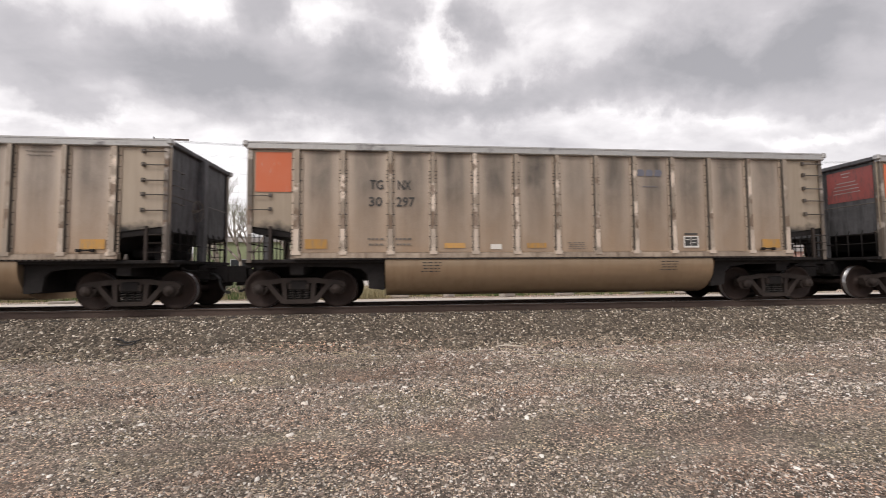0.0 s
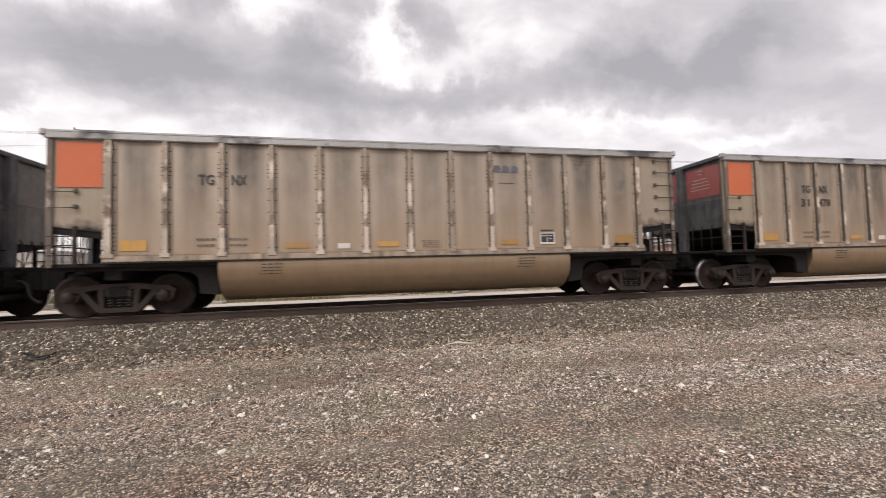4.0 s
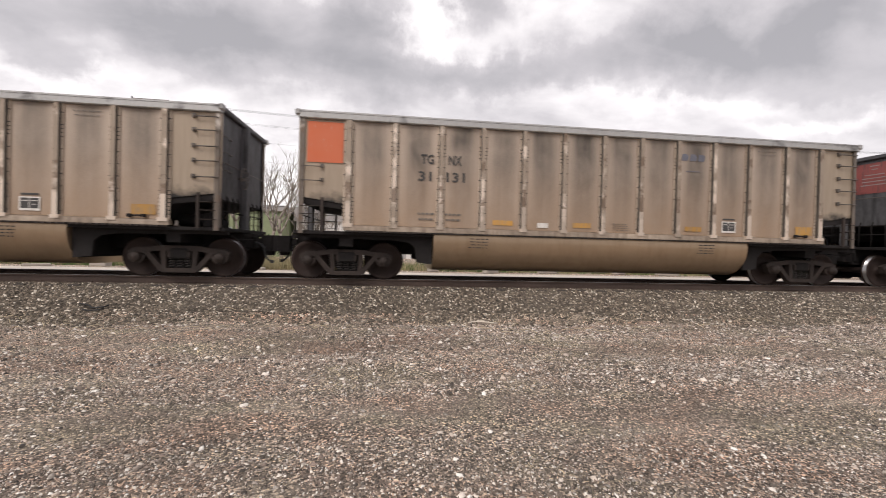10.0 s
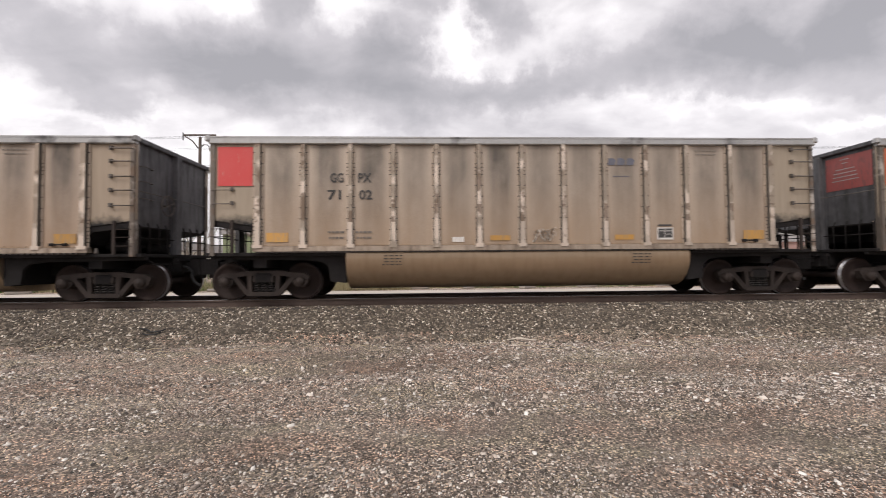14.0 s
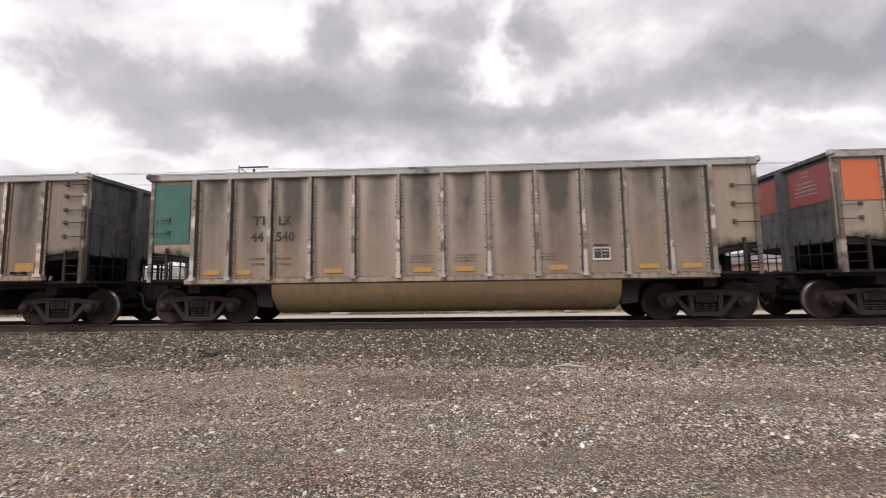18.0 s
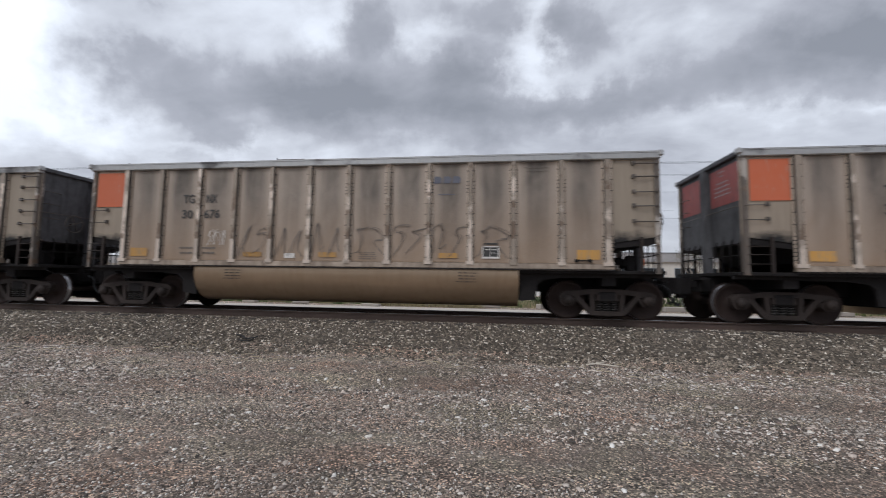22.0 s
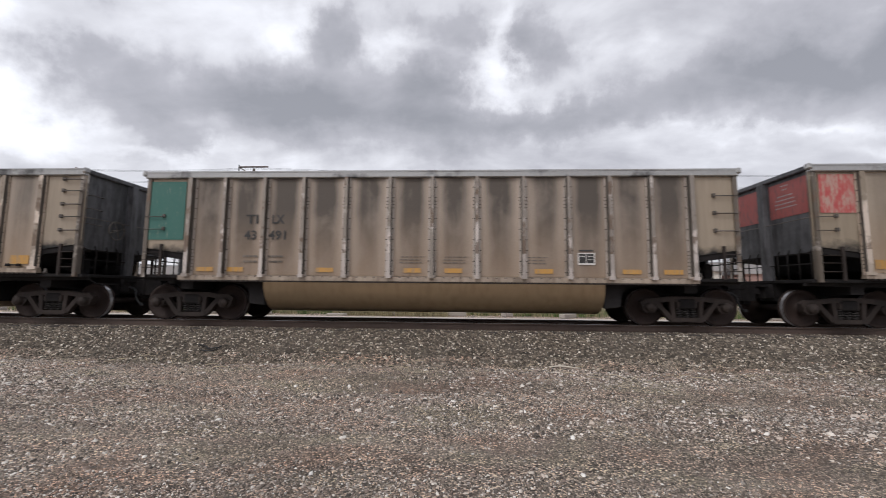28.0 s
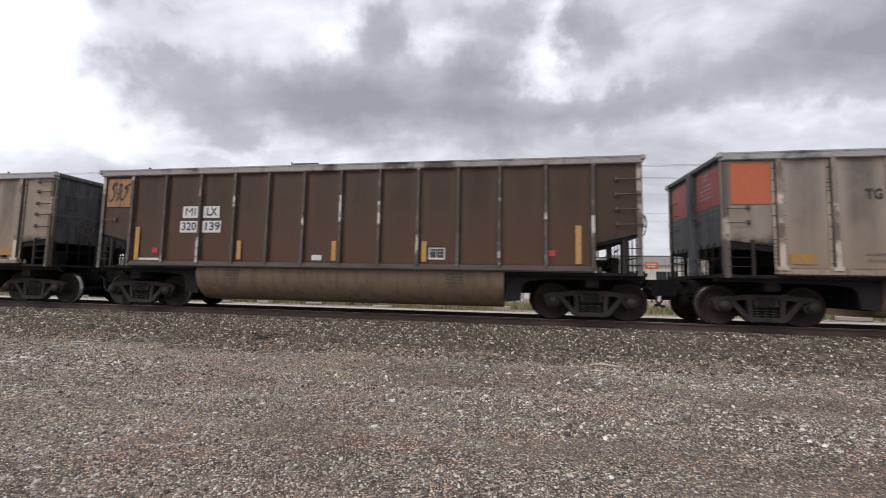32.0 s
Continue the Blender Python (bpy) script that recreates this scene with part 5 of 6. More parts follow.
MAT["gravel"] = stone_material("yard_stone", [(0.0, (0.06, 0.05, 0.043)), (0.34, (0.17, 0.143, 0.12)), (0.5, (0.36, 0.27, 0.22)), (0.62, (0.42, 0.39, 0.345)), (0.76, (0.70, 0.58, 0.49)), (0.88, (0.88, 0.80, 0.71)), (1.0, (1.0, 0.96, 0.9))])
MAT["bed"] = plain("ballast_bed", (0.092, 0.075, 0.057), 0.95, 0, 0.75, 9, 0.9)
MAT["rail"] = plain("rusty_rail", (0.082, 0.055, 0.044), 0.7, 0.1, 0.25, 3, 0.1)
MAT["rail_head"] = plain("polished_rail_head", (0.36, 0.35, 0.35), 0.32, 0.9, 0.15, 2, 0.0)
MAT["tie"] = plain("creosoted_wood", (0.05, 0.042, 0.036), 0.85, 0, 0.4, 4, 0.4)
MAT["road"] = plain("pale_dirt_road", (0.50, 0.45, 0.39), 0.9, 0, 0.2, 0.8, 0.3)


def profile_z(y):
    """Height of the ground along a line across the track."""
    pts = ((-400, 0.0), (8.2, 0.0), (8.55, 0.06), (9.75, 0.49), (10.0, 0.53), (12.4, 0.53), (12.7, 0.48), (14.3, 0.02), (15.5, 0.0), (4000, 0.0))
    for (a, za), (b, zb) in zip(pts, pts[1:]):
        if y <= b:
            return za + (zb - za) * (y - a) / (b - a)
    return 0.0


def ground_sheet():
    """One sheet to the horizon: fine where the camera stands, coarse far off."""
    xs = [-1800, -700, -300, -160, -110] + [-80 + 2.5 * i for i in range(20)] + [-30 + 0.4 * i for i in range(135)] + [24 + 4 * i for i in range(15)] + [110, 160, 300, 700, 1800]
    ys = [-1500, -500, -120, -50, -25, -12, -6, -3] + [-1.5 + 0.33 * i for i in range(29)] + [8.2, 8.4, 8.55, 8.8, 9.1, 9.4, 9.75, 10.0, 12.4, 12.7, 13.5, 14.3, 15.5, 18, 22, 28, 40, 60, 100, 200, 600, 2500]
    verts = []
    for y in ys:
        for x in xs:
            z = profile_z(y)
            if abs(x) < 60 and y < 8.3:
                z += 0.035 * noise.noise((x * 0.35, y * 0.5, 0)) + 0.012 * noise.noise((x * 1.7, y * 1.9, 5))
            verts.append((x, y, z))
    n = len(xs)
    return Shape().add(verts, [(j * n + i, j * n + i + 1, (j + 1) * n + i + 1, (j + 1) * n + i) for j in range(len(ys) - 1) for i in range(n - 1)], True)


tagged(part("ground", ground_sheet().mesh("ground"), MAT["ground"]), "grey-brown packed gravel yard beside the track", "ground", kind="structure")

tagged(part("track_bed", Shape().prism([(8.78, 0.02), (8.78, 0.148), (9.75, 0.497), (10.0, 0.538), (12.4, 0.536), (12.68, 0.49), (12.68, 0.40)], "x", -420, 420).mesh("track_bed"), MAT["bed"]), "dark sooty ballast bed under the rails", "track bed", kind="structure")

# a chipped block without its buried underside
BLOCK_V = np.array([(-1, -0.8, -0.6), (0.9, -1, -0.6), (1, 0.9, -0.6), (-0.9, 1, -0.6), (-0.6, -0.55, 0.6), (0.7, -0.45, 0.75), (0.5, 0.6, 0.55), (-0.5, 0.65, 0.8)])
BLOCK_F = np.array([(4, 5, 6), (4, 6, 7), (0, 1, 5), (0, 5, 4), (1, 2, 6), (1, 6, 5), (2, 3, 7), (2, 7, 6), (3, 0, 4), (3, 4, 7)])


def stones(name, places, sizes, base_v, base_f, material, label, rng):
    """Many loose angular stones in one mesh: each base shape jittered, squashed and turned."""
    n, m = len(places), len(base_v)
    v = base_v[None] + rng.uniform(-0.34, 0.34, (n, m, 3))
    v = v * (sizes[:, None] * rng.uniform(0.55, 1.0, (n, 3)) * (1.35, 0.95, 0.75))[:, None, :]
    a = rng.uniform(0, 2 * np.pi, n)
    tl = rng.uniform(-0.5, 0.5, n)
    c, s = np.cos(a)[:, None], np.sin(a)[:, None]
    ct, st = np.cos(tl)[:, None], np.sin(tl)[:, None]
    y2, z2 = v[..., 1] * ct - v[..., 2] * st, v[..., 1] * st + v[..., 2] * ct
    x2 = v[..., 0]
    out = np.stack([x2 * c - y2 * s, x2 * s + y2 * c, z2], -1) + places[:, None, :]
    f = (base_f[None] + (np.arange(n) * m)[:, None, None]).reshape(-1, 3)
    me = bpy.data.meshes.new(name)
    me.vertices.add(n * m)
    me.vertices.foreach_set("co", out.astype(np.float32).ravel())
    me.loops.add(f.size)
    me.loops.foreach_set("vertex_index", f.astype(np.int32).ravel())
    me.polygons.add(len(f))
    me.polygons.foreach_set("loop_start", (np.arange(len(f)) * 3).astype(np.int32))
    me.update(calc_edges=True)
    ob = part(name, me, material)
    return tagged(ob, label, "stones", kind="stuff")


rng = np.random.default_rng(4)
prof = np.vectorize(profile_z)
# ballast shoulder: dense near the camera, sparser along the track
n1, n2 = 62000, 15000
px = np.concatenate([rng.uniform(-17, 17, n1), -17 - 43 * rng.uniform(0, 1, n2 * 3 // 4) ** 1.3, 17 + 13 * rng.uniform(0, 1, n2 // 4)])
py = 7.95 + 2.42 * rng.uniform(0, 1, len(px)) ** 0.8
py += np.where(py < 8.7, 0.22 * np.sin(px * 1.3) + 0.1 * np.sin(px * 3.7), 0) * (8.7 - py) / 0.45
keep = ((py - 8.0) / 0.8 + rng.uniform(-0.5, 0.75, len(px)) + 0.25 * np.sin(px * 0.9 + 1)) > 0.5
px, py = px[keep], py[keep]
size = rng.uniform(0.013, 0.034, len(px)) * np.where(px < -17, 1.35, 1.0)
stones("ballast", np.stack([px, py, prof(py) + size * 0.35], -1), size, BLOCK_V, BLOCK_F, MAT["ballast"], "grey-brown crushed stone ballast heaped along the track", rng)
# ballast between and beyond the rails
qx = rng.uniform(-30, 24, 9000)
qy = rng.uniform(10.5, 12.9, 9000)
stones("ballast", np.stack([qx, qy, prof(qy)], -1), rng.uniform(0.02, 0.04, 9000), BLOCK_V, BLOCK_F, MAT["ballast"], "crushed stone between the rails", rng)
# loose stones over the yard, thicker near the camera and in drifts
n3 = 270000
gy = 1.2 + 7.2 * rng.uniform(0, 1, n3) ** 1.15
gx = rng.uniform(-1, 1, n3) * (3.2 + gy * 1.65) - gy * 0.35
thick = np.array([noise.noise((x * 0.18, y * 0.9, 3.0)) for x, y in zip(gx, gy)])
near = np.clip((5.8 - gy) / 3.0, 0, 1)
keep = rng.uniform(0, 1, n3) < np.clip(0.42 + 1.1 * thick + 0.30 * near, 0.12, 1) * (1 - 0.45 * np.exp(-((gy - 7.0) / 0.75) ** 2))
gx, gy = gx[keep], gy[keep]
gs = np.minimum(np.where(rng.uniform(0, 1, len(gx)) < 0.025, 0.011 + rng.gamma(1.2, 0.004, len(gx)), 0.0040 + rng.gamma(1.4, 0.0023, len(gx))), 0.026)
gs *= 0.9 + 0.75 * np.clip((gy - 3.0) / 3.2, 0, 1)
gz = np.array([0.035 * noise.noise((x * 0.35, y * 0.5, 0)) + 0.012 * noise.noise((x * 1.7, y * 1.9, 5)) for x, y in zip(gx, gy)])
stones("gravel", np.stack([gx, gy, gz + gs * 0.2], -1), gs, BLOCK_V, BLOCK_F, MAT["gravel"], "scattered pale and grey stones on the yard", rng)
n4 = 14000
gx, gy = -9 - 40 * rng.uniform(0, 1, n4) ** 1.6, rng.uniform(2.5, 8.4, n4)
gs = rng.uniform(0.012, 0.03, n4)
stones("gravel", np.stack([gx, gy, np.full(n4, 0.0) + gs * 0.2], -1), gs, BLOCK_V, BLOCK_F, MAT["gravel"], "scattered stones further along the yard", rng)


def rail_shape(y):
    s = Shape()
    p = [(-0.07, 0.0), (-0.07, 0.012), (-0.012, 0.035), (-0.009, 0.13), (-0.037, 0.142), (-0.037, 0.172), (-0.03, 0.176), (0.03, 0.176), (0.037, 0.172), (0.037, 0.142), (0.009, 0.13), (0.012, 0.035), (0.07, 0.012), (0.07, 0.0)]
    return s.prism([(y + a, RAIL_Z - 0.18 + b) for a, b in p], "x", -420, 420)


for y in (TRACK_Y - 0.754, TRACK_Y + 0.754):
    r = tagged(part("rail", rail_shape(y).mesh("rail"), MAT["rail"]), "rusty steel rail with a polished head", "rail", kind="structure")
    part("rail_head", Shape().soft(-420, 420, y - 0.03, y + 0.03, RAIL_Z - 0.006, RAIL_Z, 0.002).mesh("rail_head"), MAT["rail_head"], r, "polished running surface")
tie_me = Shape().soft(-0.115, 0.115, -1.3, 1.3, -0.15, 0.0, 0.015).mesh("tie")
track_bed = tagged(new("track_ties"), "dark creosoted wooden ties half buried in ballast", "ties", kind="structure")
rr = random.Random(2)
for i in range(130):
    part("tie", tie_me, MAT["tie"], track_bed, "", (-46 + i * 0.53, TRACK_Y + rr.uniform(-0.03, 0.03), 0.548 + rr.uniform(-0.006, 0.004)), (0, 0, rr.uniform(-1, 1)))
plate_me = Shape().soft(-0.09, 0.09, -0.17, 0.17, 0, 0.012, 0.004).box(-0.05, -0.03, -0.09, -0.07, 0, 0.04).box(0.03, 0.05, 0.07, 0.09, 0, 0.04).mesh("tie_plate")
for i in range(0, 100):
    part("tie_plate", plate_me, MAT["rail"], track_bed, "", (-30 + i * 0.53 - 0.01, TRACK_Y - 0.754, 0.545))
tagged(part("road", Shape().box(-600, 600, 15.6, 23.5, -0.02, 0.012).mesh("road"), MAT["road"]), "pale dusty dirt road behind the track", "road", kind="structure")

# bits lying on the ground
tagged(part("strap", Shape().tube([(-6.05, 8.98, 0.265), (-5.9, 8.93, 0.255), (-5.78, 8.86, 0.235), (-5.72, 8.80, 0.21), (-5.6, 8.80, 0.215), (-5.5, 8.84, 0.23), (-5.47, 8.9, 0.25)], 0.016, 6)
            .tube([(-5.83, 8.74, 0.185), (-5.7, 8.70, 0.17), (-5.55, 8.73, 0.18), (-5.5, 8.8, 0.21)], 0.014, 6).mesh("strap"), MAT["rubber"]), "black bent rubber strap lying on the ballast", "strap")
tagged(part("stick", Shape().tube([(1.66, 8.28, 0.03), (1.85, 8.33, 0.045), (2.05, 8.31, 0.035), (2.25, 8.25, 0.022)], 0.017, 6).tube([(1.7, 8.3, 0.03), (1.9, 8.36, 0.055), (2.02, 8.37, 0.06)], 0.012, 5).mesh("stick"),
            plain("dry_wood", (0.62, 0.55, 0.46), 0.85, 0, 0.25, 9, 0.3)), "pale dry stick at the foot of the ballast", "stick")
straw, sr = Shape(), random.Random(21)
for _ in range(90):
    x, y, a, ln = sr.uniform(-11, 9), sr.gauss(7.9, 0.45), sr.gauss(0, 0.5), sr.uniform(0.12, 0.4)
    z0 = max(profile_z(y), 0.0) + 0.02
    dx, dy = math.cos(a) * ln / 2, math.sin(a) * ln / 2
    straw.tube([(x - dx, y - dy, z0), (x, y + sr.uniform(-0.03, 0.03), z0 + sr.uniform(0.01, 0.05)), (x + dx, y + dy, max(profile_z(y + dy), 0) + 0.025)], sr.uniform(0.003, 0.006), 3)
tagged(part("straw", straw.mesh("straw"), plain("bleached_straw", (0.60, 0.50, 0.34), 0.85, 0, 0.25, 9, 0)), "bits of dry straw at the foot of the ballast", "straw", kind="stuff")
tagged(part("lump", Shape().lathe([(0.0, 0.05), (0.03, 0.047), (0.05, 0.035), (0.062, 0.012), (0.07, -0.02)], "z", 7, (-9.12, 4.22, 0.015)).mesh("lump"), MAT["rubber"]), "small flat black lump of coal on the gravel", "coal")

# ======== behind the track ========
MAT["white_wall"] = plain("white_painted_wall", (0.70, 0.68, 0.66), 0.8, 0, 0.06, 0.6, 0.1)
MAT["grey_fascia"] = plain("grey_metal_fascia", (0.40, 0.385, 0.38), 0.6, 0.1, 0.1, 0.6, 0.05)
MAT["roofing"] = plain("flat_roofing", (0.22, 0.21, 0.21), 0.9, 0, 0.2, 0.5, 0.1)
MAT["window"] = plain("dark_window_glass", (0.035, 0.04, 0.045), 0.12, 0.0, 0.2, 1, 0)
MAT["sign_dark"] = plain("dark_sign_board", (0.09, 0.085, 0.095), 0.5, 0, 0.1, 2, 0)
MAT["sign_pink"] = plain("magenta_sign_mark", (0.48, 0.16, 0.38), 0.5, 0, 0.1, 2, 0)
MAT["sign_orange"] = plain("orange_sign_board", (0.5, 0.16, 0.08), 0.5, 0, 0.1, 2, 0)
MAT["brick_wall"] = plain("reddish_block_wall", (0.42, 0.27, 0.235), 0.85, 0, 0.12, 2, 0.2)
MAT["tan_wall"] = plain("tan_stucco_wall", (0.62, 0.58, 0.52), 0.85, 0, 0.1, 0.8, 0.15)
MAT["pole"] = plain("weathered_pole_wood", (0.12, 0.095, 0.08), 0.85, 0, 0.25, 3, 0.3)
MAT["wire"] = plain("power_wire", (0.05, 0.05, 0.055), 0.6, 0.2, 0.1, 3, 0)
MAT["galv"] = plain("galvanised_metal", (0.42, 0.43, 0.44), 0.45, 0.7, 0.12, 3, 0.05)
MAT["bark"] = plain("grey_bark", (0.27, 0.235, 0.2), 0.9, 0, 0.3, 5, 0.5)
MAT["bud"] = plain("spring_buds", (0.17, 0.185, 0.085), 0.8, 0, 0.3, 3, 0)
MAT["leaf"] = plain("shrub_leaves", (0.075, 0.11, 0.04), 0.7, 0, 0.4, 3, 0)
MAT["dry_grass"] = plain("dry_straw_grass", (0.34, 0.295, 0.17), 0.85, 0, 0.3, 2, 0)
MAT["green_grass"] = plain("rough_green_grass", (0.10, 0.15, 0.045), 0.8, 0, 0.35, 2, 0)
MAT["hill"] = plain("wooded_hillside", (0.10, 0.125, 0.07), 0.95, 0, 0.3, 0.06, 0.5)
MAT["concrete"] = plain("old_concrete", (0.38, 0.34, 0.30), 0.9, 0, 0.15, 2, 0.3)
BY = 47.0


def pane(parent, x, z, w, h, y):
    win = part("window", Shape().box(-w / 2 - 0.06, w / 2 + 0.06, -0.05, 0.02, -h / 2 - 0.06, -h / 2).box(-w / 2 - 0.06, w / 2 + 0.06, -0.05, 0.02, h / 2, h / 2 + 0.06)
               .box(-w / 2 - 0.06, -w / 2, -0.05, 0.02, -h / 2, h / 2).box(w / 2, w / 2 + 0.06, -0.05, 0.02, -h / 2, h / 2).box(-0.03, 0.03, -0.04, 0.02, -h / 2, h / 2).mesh("window"), MAT["galv"], parent, "", (x, y, z))
    part("pane", Shape().box(-w / 2, w / 2, -0.01, 0.01, -h / 2, h / 2).mesh("pane"), MAT["window"], win, "dark glass")


def low_building(x0, x1, y, depth, wall_h, top, wall, label, windows=(), doors=()):
    b = tagged(new("building"), label, "building")
    b.matrix_basis = pose((x0 + x1) / 2, y, 0)
    hw = (x1 - x0) / 2
    part("wall", Shape().box(-hw, hw, 0, 0.3, 0, wall_h).box(-hw, -hw + 0.3, 0.3, depth, 0, wall_h).box(hw - 0.3, hw, 0.3, depth, 0, wall_h).box(-hw + 0.3, hw - 0.3, depth - 0.3, depth, 0, wall_h).mesh("wall"), wall, b)
    part("fascia", Shape().soft(-hw - 0.25, hw + 0.25, -0.3, depth + 0.25, wall_h, top, 0.04).mesh("fascia"), MAT["grey_fascia"], b, "grey metal fascia band")
    seams = Shape()
    x = -hw
    while x < hw:
        seams.box(x, x + 0.03, -0.325, -0.3, wall_h + 0.03, top - 0.03)
        x += 0.8
    part("fascia_seams", seams.mesh("fascia_seams"), MAT["grey_fascia"], b)
    part("roof", Shape().soft(-hw - 0.3, hw + 0.3, -0.36, depth + 0.3, top, top + 0.1, 0.03).mesh("roof"), MAT["galv"], b, "pale roof edge")
    for wx, wz, ww, wh in windows:
        pane(b, wx - (x0 + x1) / 2, wz, ww, wh, -0.005)
    for dx, dw in doors:
        d = part("door", Shape().soft(-dw / 2, dw / 2, -0.06, 0, 0, 2.1, 0.02).mesh("door"), MAT["grey_fascia"], b, "grey door", (dx - (x0 + x1) / 2, 0, 0))
        part("door_handle", Shape().tube([(dw / 2 - 0.12, -0.08, 0.95), (dw / 2 - 0.12, -0.08, 1.15)], 0.015, 5).mesh("door_handle"), MAT["galv"], d)
    return b


low_building(-10.5, 9.5, BY, 14, 3.95, 5.4, MAT["white_wall"], "long white low building with a grey fascia band", ((-8.6, 2.3, 2.2, 1.1), (-5.6, 2.3, 2.2, 1.1)), ((1.2, 1.0), (7.0, 1.0)))
sign = tagged(new("sign"), "dark sign board with white blocks and a magenta mark", "sign")
sign.matrix_basis = pose(5.95, BY - 0.4, 4.05)
part("board", Shape().soft(-1.25, 1.25, 0, 0.08, -0.55, 0.55, 0.02).mesh("board"), MAT["sign_dark"], sign)
name_blocks = Shape()
for x, z1 in ((-0.1, 0.32), (0.36, 0.15), (0.82, 0.15)):
    name_blocks.soft(x - 0.17, x + 0.17, -0.02, 0.0, -0.3, z1, 0.006)
part("name_blocks", name_blocks.mesh("name_blocks"), MAT["ink_white"], sign, "white raised blocks of a name")
mark = Shape()
for i in range(4):
    mark.prism([(-1.05 + 0.12 * i, 0.4 - 0.2 * i), (-0.95 + 0.12 * i, 0.42 - 0.2 * i), (-0.75 + 0.1 * i, 0.15 - 0.14 * i), (-0.83 + 0.1 * i, 0.08 - 0.14 * i)], "y", -0.02, 0.0)
part("sign_mark", mark.mesh("sign_mark"), MAT["sign_pink"], sign, "magenta striped mark")
low_building(11.5, 30, BY + 2, 12, 4.0, 5.0, MAT["tan_wall"], "tan low building with dark windows", tuple((14 + 3.4 * i, 2.6, 2.2, 1.4) for i in range(5)), ((12.6, 1.0),))
osign = tagged(new("sign"), "orange sign board on a post", "sign")
osign.matrix_basis = pose(14.2, BY - 3, 0)
part("board", Shape().soft(-0.6, 0.6, -0.08, 0.08, 3.4, 4.1, 0.03).mesh("board"), MAT["sign_orange"], osign)
part("post", Shape().tube([(0, 0, 0), (0, 0, 3.4)], 0.08, 8).mesh("post"), MAT["galv"], osign)
tagged(part("lettering", cached(("bars", 2, 0.9), lambda: bars(2, 0.9, 0.25, 0.1)), MAT["ink_white"], osign, "", (0, -0.09, 3.75)), kind="stuff")
low_building(32.5, 52, BY + 1, 12, 3.7, 4.9, MAT["brick_wall"], "reddish block building with a grey fascia", tuple((35 + 4 * i, 2.2, 2.0, 1.3) for i in range(4)), ((34, 1.0),))
low_building(56, 84, BY + 4, 14, 3.9, 5.0, MAT["white_wall"], "white shed far along the road", tuple((60 + 5 * i, 2.2, 2.0, 1.3) for i in range(4)))
low_building(-60, -34, BY + 8, 14, 3.4, 4.6, MAT["tan_wall"], "tan shed behind the trees", tuple((-56 + 5 * i, 2.0, 2.0, 1.2) for i in range(4)))

MAT["green_wall"] = plain("dull_green_wall", (0.25, 0.29, 0.17), 0.8, 0, 0.12, 0.8, 0.1)
low_building(-21.5, -11.2, 44, 10, 4.7, 5.2, MAT["green_wall"], "dull green shed behind the trees", ((-17.0, 2.4, 1.6, 1.0),))

# things on the roof
for x, w in ((-1.6, 1.6), (0.3, 2.2), (7.9, 1.4)):
    u = tagged(new("roof_unit"), "grey air conditioning unit on the flat roof", "roof unit")
    u.matrix_basis = pose(x, BY + 2.5, 5.5)
    part("housing", Shape().soft(-w / 2, w / 2, -0.6, 0.6, 0, 0.75, 0.03).mesh("housing"), MAT["roofing"], u)
    part("fan", Shape().lathe([(0, 0.95), (0.3, 0.95), (0.38, 0.9), (0.4, 0.75)], "z", 14).mesh("fan"), MAT["galv"], u)
    part("grille", Shape().box(-w / 2 + 0.1, w / 2 - 0.1, -0.62, -0.6, 0.15, 0.6).mesh("grille"), MAT["window"], u)
gable = tagged(new("house"), "grey gabled house roof behind the low building", "house")
gable.matrix_basis = pose(12.5, BY + 26, 0)
part("wall", Shape().box(-4, 4, 0, 9, 0, 5.0).mesh("wall"), MAT["white_wall"], gable)
part("roof", Shape().prism([(-4.4, 5.0), (4.4, 5.0), (4.4, 5.2), (0, 7.4), (-4.4, 5.2)], "y", -0.4, 9.4).mesh("roof"), MAT["grey_fascia"], gable)

# the pole line and its wires
LINE_Y = 34.0


